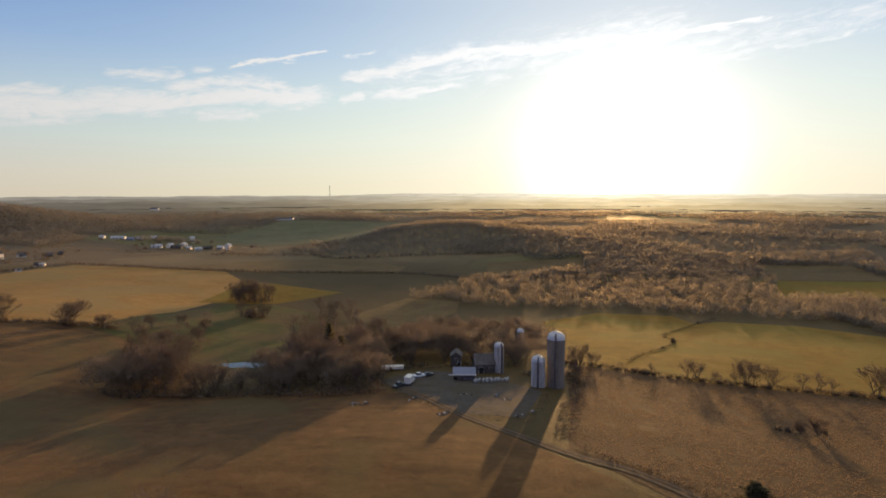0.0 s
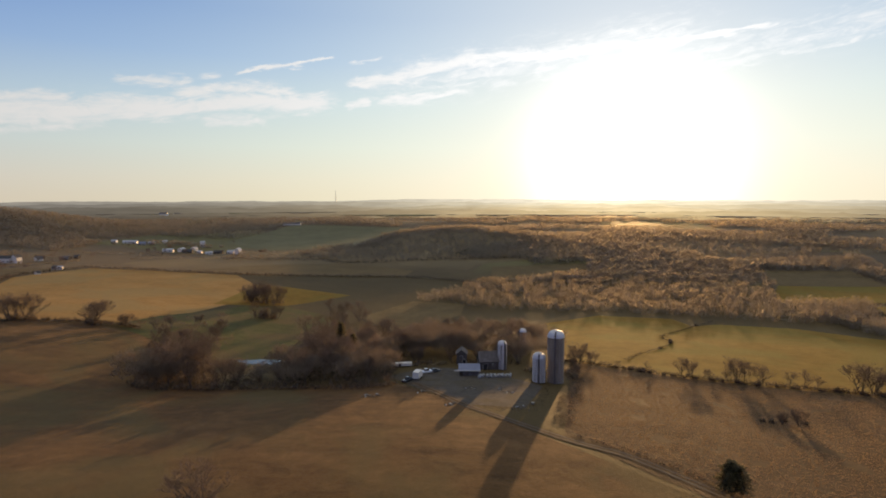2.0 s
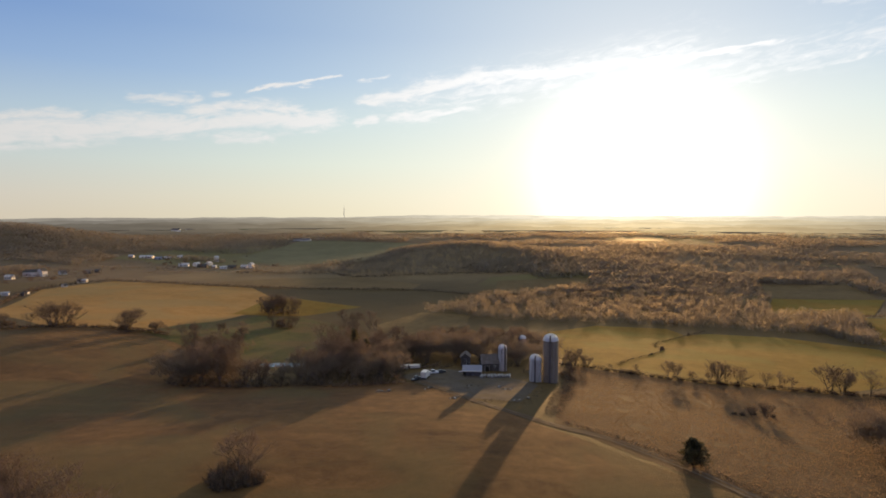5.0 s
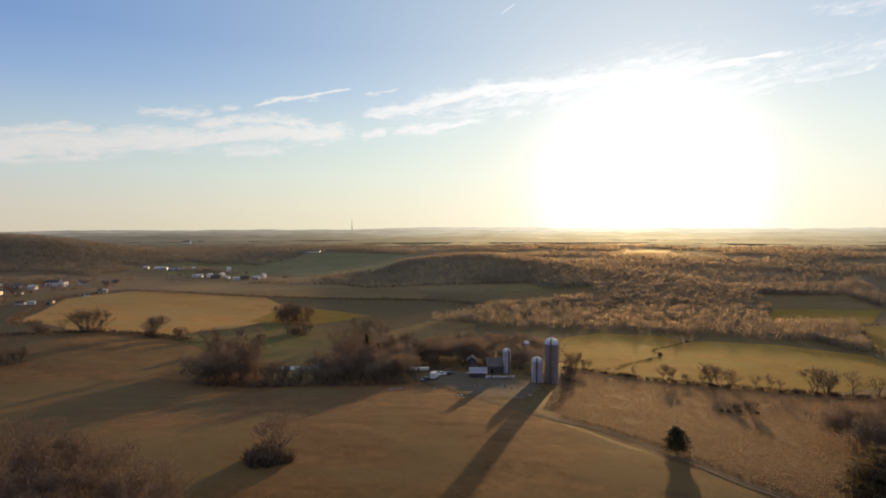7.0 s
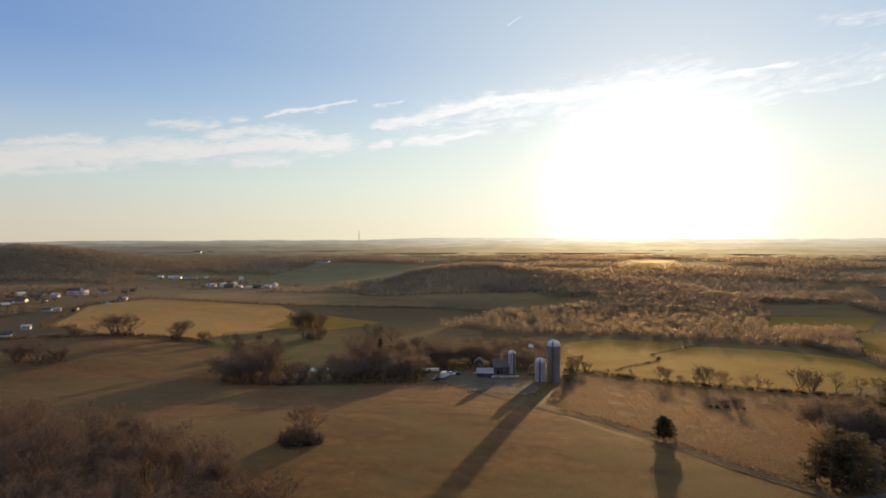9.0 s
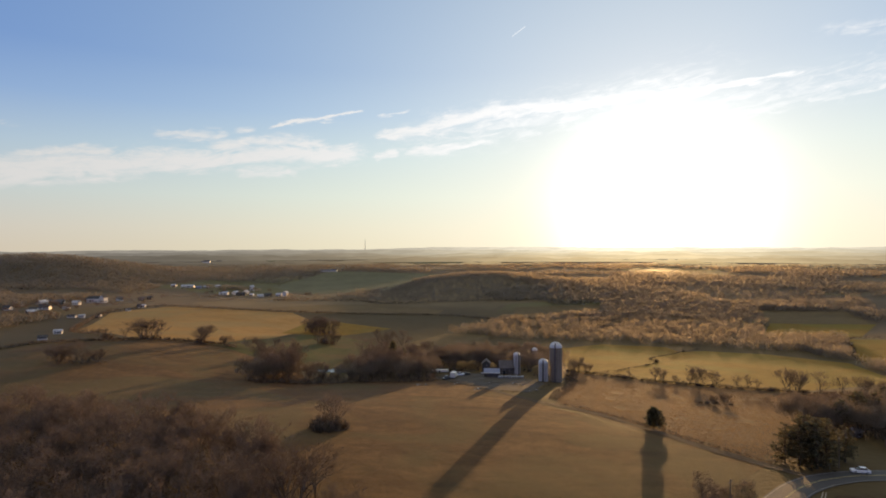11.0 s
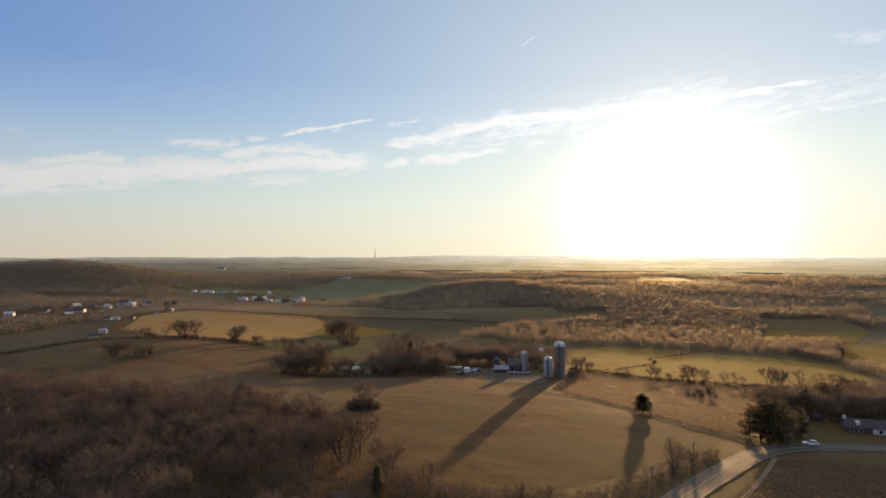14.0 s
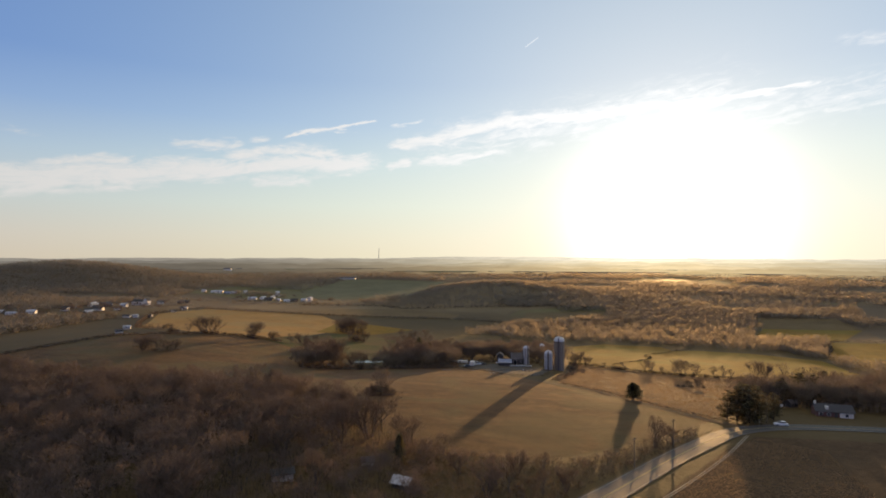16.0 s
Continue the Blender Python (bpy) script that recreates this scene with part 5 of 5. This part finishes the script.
def gable(name, x, y, turn, w, d, h, ridge, wall, roof, label, category, group="", windows=(), door=None, over=0.4, chimney=False, dx=0.0, z=None):
    """A house or barn: walls with a gable, two roof slopes with an overhang, windows with frames, a door. Ridge along its local x."""
    g = min(ground(x + a, y + b) for a in (-w / 3, w / 3) for b in (-d / 3, d / 3)) if z is None else z
    t = thing(name, x, y, turn, g - 0.1, label, category, group)
    bm = bmesh.new()
    pr = [(-d / 2, 0), (d / 2, 0), (d / 2, h), (0, ridge - 0.12), (-d / 2, h)]
    a = [bm.verts.new((-w / 2, p, q)) for p, q in pr]
    b = [bm.verts.new((w / 2, p, q)) for p, q in pr]
    bm.faces.new(a[::-1]), bm.faces.new(b)
    for i in range(5):
        j = (i + 1) % 5
        bm.faces.new((a[i], a[j], b[j], b[i]))
    walls = part("wall", bm, wall, t)
    k = (ridge - h) / (d / 2)
    for s in (-1, 1):
        bm = bmesh.new()
        e = d / 2 + over
        ze = h - over * k
        lo = [(-w / 2 - over, s * e, ze), (w / 2 + over, s * e, ze), (w / 2 + over, 0.0, ridge), (-w / 2 - over, 0.0, ridge)]
        v = [bm.verts.new(c) for c in lo] + [bm.verts.new((c[0], c[1], c[2] + 0.16)) for c in lo]
        for f in ((3, 2, 1, 0), (4, 5, 6, 7), (0, 1, 5, 4), (1, 2, 6, 5), (2, 3, 7, 6), (3, 0, 4, 7)):
            bm.faces.new([v[i] for i in f])
        part("roof", bm, roof, t)
    for side, u, zz, ww, hh in windows:
        bm, fr = bmesh.new(), bmesh.new()
        if side in "sn":
            s = -1 if side == "s" else 1
            box(fr, u - ww / 2 - 0.1, u + ww / 2 + 0.1, min(s * d / 2, s * (d / 2 + 0.05)), max(s * d / 2, s * (d / 2 + 0.05)), zz - 0.1, zz + hh + 0.1)
            box(bm, u - ww / 2, u + ww / 2, min(s * d / 2, s * (d / 2 + 0.08)), max(s * d / 2, s * (d / 2 + 0.08)), zz, zz + hh)
        else:
            s = -1 if side == "w" else 1
            box(fr, min(s * w / 2, s * (w / 2 + 0.05)), max(s * w / 2, s * (w / 2 + 0.05)), u - ww / 2 - 0.1, u + ww / 2 + 0.1, zz - 0.1, zz + hh + 0.1)
            box(bm, min(s * w / 2, s * (w / 2 + 0.08)), max(s * w / 2, s * (w / 2 + 0.08)), u - ww / 2, u + ww / 2, zz, zz + hh)
        win = part("window", fr, M["white_paint"], t)
        part("pane", bm, M["window"], win)
    if door is not None:
        box_part("door", (door - 0.5, door + 0.5, -d / 2 - 0.07, -d / 2, 0.1, 2.15), M["grey_board"], t)
    if chimney:
        box_part("chimney", (w * 0.2, w * 0.2 + 0.7, -0.35, 0.35, ridge - 0.6, ridge + 1.0), M["red_brick"], t)
    return t


# low shed with a white fascia, open to the yard
sh = thing("shed", -32.2, 6.3, -2, None, "low open shed with a pale blue metal roof and white fascia", "shed")
bm = bmesh.new()
box(bm, -3.9, 3.9, 1.2, 1.4, 0, 3.5), box(bm, -3.9, -3.7, -2.8, 1.2, 0, 2.4), box(bm, 3.7, 3.9, -2.8, 1.2, 0, 2.4)
part("wall", bm, M["grey_board"], sh)
bm = bmesh.new()
v = [bm.verts.new(c) for c in ((-4.2, -3.4, 2.5), (4.2, -3.4, 2.5), (4.2, 1.6, 3.7), (-4.2, 1.6, 3.7), (-4.2, -3.4, 2.62), (4.2, -3.4, 2.62), (4.2, 1.6, 3.82), (-4.2, 1.6, 3.82))]
for f in ((3, 2, 1, 0), (4, 5, 6, 7), (0, 1, 5, 4), (1, 2, 6, 5), (2, 3, 7, 6), (3, 0, 4, 7)):
    bm.faces.new([v[i] for i in f])
roof = part("roof", bm, M["roof_blue"], sh)
for i in range(15):
    x = -4.1 + 8.2 * i / 14
    bm = bmesh.new()
    v = [bm.verts.new(c) for c in ((x - 0.03, -3.4, 2.625), (x + 0.03, -3.4, 2.625), (x + 0.03, 1.6, 3.825), (x - 0.03, 1.6, 3.825), (x, -3.4, 2.67), (x, 1.6, 3.87))]
    bm.faces.new((v[0], v[4], v[5], v[3])), bm.faces.new((v[1], v[2], v[5], v[4]))
    part("seam", bm, M["roof_blue"], roof)
box_part("fascia", (-5.6, 4.25, -3.52, -3.42, 2.25, 2.68), M["white_paint"], sh, 0.01, "bright white fascia board")
for x in (-3.8, -1.3, 1.3, 3.8):
    box_part("post", (x - 0.08, x + 0.08, -3.1, -2.94, 0, 2.5), M["wood_pole"], sh)
box_part("wall_panel", (-2.6, 3.7, -2.9, -2.84, 0.1, 1.7), M["tin_roof"], sh)
gable("barn", -34.6, 28.6, 86, 5.5, 4.2, 5.0, 6.6, M["grey_board"], M["tin_roof"], "tall narrow grey barn behind the shed", "barn", windows=(("w", 0.0, 3.2, 0.9, 1.0), ("w", -1.2, 0.8, 1.2, 1.8)))
gable("barn", -24.2, 18.4, 8, 7.5, 6.0, 4.2, 7.4, M["grey_board"], M["tin_roof"], "dark weathered wooden barn with a rusty tin roof", "barn", windows=(("s", -1.6, 0.6, 1.8, 2.4), ("s", 1.8, 2.2, 0.8, 0.8)))
gable("farmhouse", -72.4, 46.9, 15, 10, 7.0, 4.6, 7.4, M["white_paint"], M["dark_roof"], "white farmhouse half hidden by trees", "house", windows=(("s", -3, 1, 1, 1.4), ("s", 0, 1, 1, 1.4), ("s", 3, 1, 1, 1.4)), chimney=True)

# white wrapped bales in two rows
def bale_mesh():
    bm = lathe([(0.0, -0.62), (0.42, -0.62), (0.58, -0.56), (0.64, -0.44), (0.655, 0.0), (0.64, 0.44), (0.58, 0.56), (0.42, 0.62), (0.0, 0.62)], 16)
    bmesh.ops.rotate(bm, verts=bm.verts, matrix=Matrix.Rotation(radians(90), 3, "X"))
    for f in bm.faces:
        f.smooth = True
    me = bpy.data.meshes.new("wrapped_bale")
    bm.to_mesh(me)
    bm.free()
    me.materials.append(M["wrap"])
    return me


bale = bale_mesh()
for row in range(2):
    for i in range(9):
        x, y = -28.8 + 1.5 * i + 0.6 * row + random.uniform(-0.3, 0.3), 0.6 + 0.36 * i + 2.3 * row + random.uniform(-0.45, 0.45)
        ob = new("wrapped_bale", bale)
        ob.matrix_basis = pose(x, y, ground(x, y) + 0.55, 0, 0, random.uniform(-35, 35)) @ Matrix.Diagonal((0.8, 1.05, 0.85, 1))
        tagged(ob, "round hay bale wrapped in white plastic", "hay bale", "bales in the yard")


# ---- vehicles ----
def wheel(parent, x, y, r=0.34):
    bm = lathe([(r * 0.62, -0.1), (r * 0.95, -0.11), (r, -0.06), (r, 0.06), (r * 0.95, 0.11), (r * 0.62, 0.1)], 18)
    bmesh.ops.rotate(bm, verts=bm.verts, matrix=Matrix.Rotation(radians(90), 3, "X"))
    bmesh.ops.translate(bm, verts=bm.verts, vec=(x, y, r))
    w = part("wheel", bm, M["rubber"], parent)
    bm = lathe([(0.0, -0.07), (r * 0.6, -0.08), (r * 0.62, 0.08), (0.0, 0.07)], 14)
    bmesh.ops.rotate(bm, verts=bm.verts, matrix=Matrix.Rotation(radians(90), 3, "X"))
    bmesh.ops.translate(bm, verts=bm.verts, vec=(x, y, r))
    part("rim", bm, M["metal"], w)


def loft(sections):
    """A hull through closed cross-sections, each a list of points."""
    bm = bmesh.new()
    rows = [[bm.verts.new(p) for p in s] for s in sections]
    for a, b in zip(rows, rows[1:]):
        n = len(a)
        for i in range(n):
            bm.faces.new((a[i], a[(i + 1) % n], b[(i + 1) % n], b[i]))
    bm.faces.new(rows[0][::-1]), bm.faces.new(rows[-1])
    return bm


def car(x, y, turn, paint, label, kind="car", z=None):
    c = thing("car" if kind == "car" else "pickup_truck", x, y, turn, z, label, "car" if kind == "car" else "pickup truck")

    def sec(px, w, z0, z1):
        return [(px, -w, z0 + 0.12), (px, -w * 0.96, z0), (px, w * 0.96, z0), (px, w, z0 + 0.12), (px, w, z1 - 0.14), (px, w * 0.9, z1), (px, -w * 0.9, z1), (px, -w, z1 - 0.14)]
    if kind == "car":
        low = [(-2.25, 0.74, 0.35, 0.78), (-2.1, 0.86, 0.26, 0.98), (-1.2, 0.9, 0.22, 1.0), (0.8, 0.9, 0.22, 0.98), (1.9, 0.86, 0.24, 0.86), (2.25, 0.72, 0.34, 0.68)]
        cab = [(-1.95, 0.66, 0.98, 1.0), (-1.35, 0.66, 0.96, 1.46), (0.1, 0.68, 0.96, 1.5), (1.05, 0.7, 0.95, 0.99)]
    else:
        low = [(-2.7, 0.86, 0.45, 1.05), (-2.6, 0.92, 0.4, 1.1), (0.6, 0.94, 0.38, 1.1), (2.3, 0.92, 0.4, 1.08), (2.65, 0.84, 0.48, 0.9)]
        cab = [(-0.75, 0.74, 1.06, 1.12), (-0.6, 0.74, 1.06, 1.75), (0.7, 0.74, 1.06, 1.78), (1.35, 0.78, 1.05, 1.12)]
    part("body", loft([sec(*s) for s in low]), paint, c)
    part("windows", loft([[(p, -w, a), (p, w, a), (p, w * 0.86, b), (p, -w * 0.86, b)] for p, w, a, b in cab]), M["window"], c, "dark glass of the cabin")
    m = cab[1:3]
    part("roof", loft([[(p, -w * 0.86, b - 0.01), (p, w * 0.86, b - 0.01), (p, w * 0.82, b + 0.05), (p, -w * 0.82, b + 0.05)] for p, w, a, b in m]), paint, c)
    f = low[-1][0]
    for s in (-0.55, 0.55):
        box_part("headlight", (f - 0.03, f + 0.03, s - 0.16, s + 0.16, 0.55, 0.68), M["white_paint"], c)
        box_part("taillight", (low[0][0] - 0.03, low[0][0] + 0.03, s - 0.14, s + 0.14, 0.62, 0.74), M["car_red"], c)
    for px in (low[0][0] + 0.85, f - 0.85):
        for s in (-0.8, 0.8):
            wheel(c, px, s, 0.34 if kind == "car" else 0.4)
    return c


car(61.5, -130.6, 172, M["car_white"], "white saloon car on the country road", z=ground(61.5, -130.6) + 0.21)
car(-55.4, -5.2, 60, M["car_dark"], "dark pickup truck parked in the yard", "pickup")
car(-49.2, 8.6, 20, M["car_white"], "white pickup truck parked in the yard", "pickup")
car(-45.6, 10.4, 35, M["car_dark"], "dark car parked in the yard")
tr = thing("box_truck", -51.8, -1.5, 75, None, "small white box truck parked on gravel", "truck")
box_part("cargo_box", (-2.6, 1.4, -1.15, 1.15, 0.9, 3.3), M["white_paint"], tr, 0.06)
part("cab", loft([[(p, -1.0, 0.5), (p, 1.0, 0.5), (p, 0.95, b), (p, -0.95, b)] for p, b in ((1.45, 2.3), (2.2, 2.25), (2.75, 1.5), (3.4, 1.3))]), M["white_paint"], tr)
box_part("chassis", (-2.6, 3.2, -0.5, 0.5, 0.5, 0.85), M["car_dark"], tr)
box_part("windscreen", (2.2, 2.6, -0.85, 0.85, 1.55, 2.15), M["window"], tr)
for px in (-1.6, 2.5):
    for s in (-0.95, 0.95):
        wheel(tr, px, s, 0.42)
tl = thing("trailer", -60.2, 23.2, 4, None, "long pale flat-roofed trailer at the yard edge", "trailer")
box_part("body", (-4.5, 4.5, -1.2, 1.2, 0.7, 1.9), M["white_paint"], tl, 0.08)
box_part("hitch", (4.5, 5.6, -0.1, 0.1, 0.6, 0.75), M["metal"], tl)
for px in (-2.2, -1.2):
    for s in (-1.0, 1.0):
        wheel(tl, px, s, 0.4)
box_part("door", (-1.0, 0.0, -1.25, -1.2, 0.75, 1.8), M["grey_board"], tl)

# heaps of scrap boards and stones at the edge of the yard
def heap(x, y, n, label):
    h = thing("scrap_heap", x, y, random.uniform(0, 180), None, label, "heap")
    for i in range(n):
        a, r = random.uniform(0, math.tau), random.uniform(0, 1.6)
        l = random.uniform(0.5, 1.6)
        bm = bmesh.new()
        box(bm, -l / 2, l / 2, -0.18, 0.18, -0.08, 0.10)
        bmesh.ops.bevel(bm, geom=bm.edges[:], offset=0.04, segments=1, affect="EDGES")
        p = part("board", bm, M["grey_board"] if i % 3 else M["wrap"], h)
        p.matrix_basis = pose(math.cos(a) * r * 1.5, math.sin(a) * r, 0.12 + 0.22 * (1 - r / 1.6), random.uniform(-12, 12), random.uniform(-12, 12), random.uniform(0, 180))


for x, y, n in ((-39.6, -36.1, 12), (-32.8, -15.7, 8), (-22.4, -16.1, 8), (-67.6, -25.9, 9), (-64.6, -26.3, 8), (-19.6, -19.8, 7), (-18.3, -36, 6), (-13.5, -32.6, 5), (-49.4, -21.5, 5)):
    heap(x, y, n, "heap of pale scrap boards and stones")

# ---- the roadside house, fence, sign and poles ----
hs = gable("house", 91.3, -109.5, -14, 12.5, 6.4, 2.6, 4.7, M["red_brick"], M["dark_roof"], "brick single-storey house with dark shingle roof and white wing", "house", windows=(("s", -4.6, 1.0, 1.1, 1.0), ("s", -2.0, 1.0, 1.1, 1.0)), door=0.4)
box_part("wall_panel", (1.6, 6.1, -3.28, -3.21, 0.2, 2.5), M["white_paint"], hs, 0.0, "white boarded wing wall")
box_part("window", (3.4, 4.4, -3.35, -3.29, 0.9, 2.0), M["window"], hs)
box_part("chimney", (-6.2, -5.5, -0.5, 0.3, 2.0, 5.7), M["white_paint"], hs, 0.02, "white painted chimney")
box_part("dormer", (-3.0, -1.9, -2.5, -1.0, 3.0, 4.3), M["white_paint"], hs, 0.02, "white dormer")
gable("outbuilding", 84.6, -92.8, 25, 4, 3.2, 2.2, 3.3, M["grey_board"], M["tin_roof"], "small grey outbuilding with a tin roof", "shed", windows=(("s", 0.5, 1.0, 0.9, 0.9),))
fence = thing("fence", 80.4, -93.7, 30, None, "short white picket fence near the house", "fence")
for i in range(8):
    x = i * 1.1
    bx, by = 80.4 + x * math.cos(radians(30)), -93.7 + x * math.sin(radians(30))
    dz = ground(bx, by) - ground(80.4, -93.7)
    box_part("post", (x - 0.08, x + 0.08, -0.06, 0.06, dz - 0.2, dz + 1.3), M["white_paint"], fence)
box_part("rail", (0, 7.7, -0.04, 0.04, 0.9, 1.0), M["white_paint"], fence)


def pole(x, y, h, arm=True, label="weathered wooden utility pole beside the road"):
    p = thing("utility_pole", x, y, 45, None, label, "utility pole", "utility poles")
    vs, fs = [], []
    tube(vs, fs, Vector((0, 0, -0.3)), Vector((0, 0, h)), 0.17, 0.11, 9)
    arrays_part("shaft", [tuple(v) for v in vs], fs, M["wood_pole"], p)
    if arm:
        box_part("crossarm", (-1.1, 1.1, -0.06, 0.06, h - 0.7, h - 0.55), M["wood_pole"], p)
        for s in (-0.95, 0.0, 0.95):
            bm = lathe([(0.05, h - 0.55), (0.07, h - 0.48), (0.04, h - 0.4), (0.0, h - 0.36)], 8)
            bmesh.ops.translate(bm, verts=bm.verts, vec=(s, 0, 0))
            part("insulator", bm, M["window"], p)
    return p


for x, y in ((-2.5, -180.5), (14.5, -160.5), (58.2, -127.2), (104.9, -123.9)):
    pole(x, y, 9.0)
for x, y, c in ((55.6, -127.4, "yellow_sign"), (75.6, -103.0, "white_paint")):
    s = thing("road_sign", x, y, -10, None, "small square road sign on a steel post", "road sign")
    vs, fs = [], []
    tube(vs, fs, Vector((0, 0, -0.2)), Vector((0, 0, 2.6)), 0.04, 0.04, 6)
    arrays_part("post", [tuple(v) for v in vs], fs, M["metal"], s)
    box_part("panel", (-0.45, 0.45, -0.08, -0.045, 1.7, 2.6), M[c], s, 0.012)

# houses under the trees of the near wood
gable("house", -93.4, -204.6, 25, 5, 3.0, 2.0, 2.9, M["white_paint"], M["dark_roof"], "pale house hidden under bare trees", "house", windows=(("n", -2, 1, 1.2, 1.1),))
gable("house", -63.6, -203.4, -20, 4.4, 3.4, 1.6, 2.7, M["grey_board"], M["pale_concrete"], "small house with a pale metal roof below the wood", "house", windows=(("n", -2, 1, 1.2, 1.1),))
gable("garden_shed", -75.0, -191.0, 10, 3.0, 2.2, 1.3, 2.1, M["white_paint"], M["tin_roof"], "little white garden shed at the wood edge", "shed")

# ---- far farmstead, village and mast ----
far = random.Random(3)
for x, y, w, d, h, r, tn, wl in ((-567, 707, 22, 8, 3.2, 5.4, 5, 0), (-540, 694, 11, 7, 3, 5, 10, 1), (-532, 708, 9, 7, 3, 5, 0, 0), (-523, 733, 8, 6, 3, 5, 30, 0), (-449, 598, 14, 7, 3.2, 5.4, 10, 0), (-433, 605, 9, 7, 4, 6.4, 70, 0), (-415, 586, 14, 8, 3.4, 6, 5, 2), (-426, 631, 9, 7, 3.5, 6, 80, 0), (-395, 580, 6, 5, 3, 5, 0, 0), (-441, 693, 6, 6, 8, 10, 45, 0),
                                 (-378, 571, 9, 5, 2.6, 4.4, 35, 0), (-371, 586, 12, 6, 3, 5, 20, 2), (-354, 589, 9, 6, 3.4, 5.4, 0, 0), (-344, 590, 8, 7, 6, 8.6, 80, 0), (-594, 708, 8, 6, 3, 5, 0, 0)):
    gable("farm_building", x, y, tn, w, d, h, r, M[("white_paint", "wrap", "grey_board")[wl]], M[("pale_concrete", "roof_blue", "dark_roof")[wl]], "white farm building of a distant farmstead", "farm building", "distant farmstead", windows=(("s", -w * 0.25, 1, 1.6, 1.6), ("s", w * 0.2, 1, 1.6, 1.6)))
for x, y, w, d, h, r, tn in ((-513, 380, 14, 7, 5.5, 8, 5), (-503, 382, 7, 7, 6.5, 9.5, 85), (-521, 383, 6, 6, 4, 6, 0), (-510, 345, 8, 5, 3, 5, 0), (-530, 341, 9, 6, 3.4, 5.6, 20), (-554, 348, 10, 6, 3.4, 5.6, 80), (-560, 352, 7, 5, 3, 5, 0), (-502, 287, 10, 6, 3, 5, 10), (-515, 300, 7, 5, 3, 5, 40), (-487, 249, 7, 5, 2.6, 4.4, 70), (-541, 283, 8, 5, 3, 5, 0), (-551, 246, 9, 6, 3, 5, 15), (-570, 240, 12, 4, 2.2, 3.4, 0),
                             (-423, 222, 8, 3, 2.2, 3.2, 0), (-414, 223, 5, 3, 2.2, 3.2, 20), (-397, 221, 3, 2.4, 2, 3, 0), (-421, 325, 4, 3.4, 2.4, 4, 0), (-481, 428, 8, 6, 3, 5, 0), (-503, 414, 7, 5, 3, 5, 60), (-311, 48, 5, 3, 2.0, 3.2, 35), (-332, 88, 5, 3, 2.2, 3.4, 20), (-589, 245, 9, 6, 3, 5, 10), (-560, 320, 8, 6, 3, 5, 70), (-506, 276, 8, 4, 2.4, 3.8, 10), (-511, 299, 9, 5, 2.6, 4.2, 25), (-561, 367, 8, 5, 3, 4.6, 0), (-547, 368, 7, 5, 3, 4.8, 60), (-517, 354, 6, 5, 2.8, 4.4, 15), (-404, 233, 4, 3, 2, 2.8, 0), 
                             (-409, 286, 4, 3, 2.2, 3.2, 70), (-417, 326, 5, 4, 2.4, 3.6, 10), (-485, 452, 6, 5, 3, 4.6, 0), (-483, 293, 7, 3, 2.2, 3.0, 5)):
    gable("village_house", x, y, tn, w, d, h, r, M["white_paint"] if far.random() < 0.8 else M["grey_board"], (M["pale_concrete"], M["tin_roof"], M["dark_roof"])[far.randrange(3)], "pale distant house of a village", "house", "village houses", windows=(("s", -w * 0.28, 1.2, 1.1, 1.4), ("s", 0.0, 1.2, 1.1, 1.4), ("s", w * 0.28, 1.2, 1.1, 1.4)))
for x, y, w, d, h, r, tn in ((-1062.5, 1782.8, 26, 14, 9, 14, 0), (-1037.5, 1828.9, 20, 12, 7, 11, 40), (-1087.1, 1816.3, 18, 12, 7, 11, 10), (-401.1, 1071.6, 40, 12, 4, 7, 0), (-605.5, 2623.8, 22, 12, 7, 11, 0)):
    gable("distant_house", x, y, tn, w, d, h, r, M["white_paint"], M["tin_roof"], "pale speck of a far building in the haze", "house", "far buildings")
mast = thing("radio_mast", -970, 4380, 0, None, "tall lattice radio mast on the horizon", "mast")
legs = [Vector((math.cos(a) * 6, math.sin(a) * 6, -2)) for a in (0.5, 0.5 + math.tau / 3, 0.5 + 2 * math.tau / 3)]
for l in legs:
    vs, fs = [], []
    tube(vs, fs, l, Vector((l.x * 0.1, l.y * 0.1, 122)), 0.8, 0.55, 6)
    arrays_part("leg", [tuple(v) for v in vs], fs, M["metal"], mast)
for k in range(10):
    a, b = k / 10, (k + 1) / 10
    for i in range(3):
        p, q = legs[i], legs[(i + 1) % 3]
        vs, fs = [], []
        tube(vs, fs, Vector((p.x * (1 - 0.9 * a), p.y * (1 - 0.9 * a), 122 * a)), Vector((q.x * (1 - 0.9 * b), q.y * (1 - 0.9 * b), 122 * b)), 0.4, 0.4, 4)
        arrays_part("brace", [tuple(v) for v in vs], fs, M["metal"], mast)
bm = lathe([(0.0, 104), (1.8, 104), (2.2, 105), (2.2, 111), (0.0, 111)], 10)
part("antenna", bm, M["white_paint"], mast)
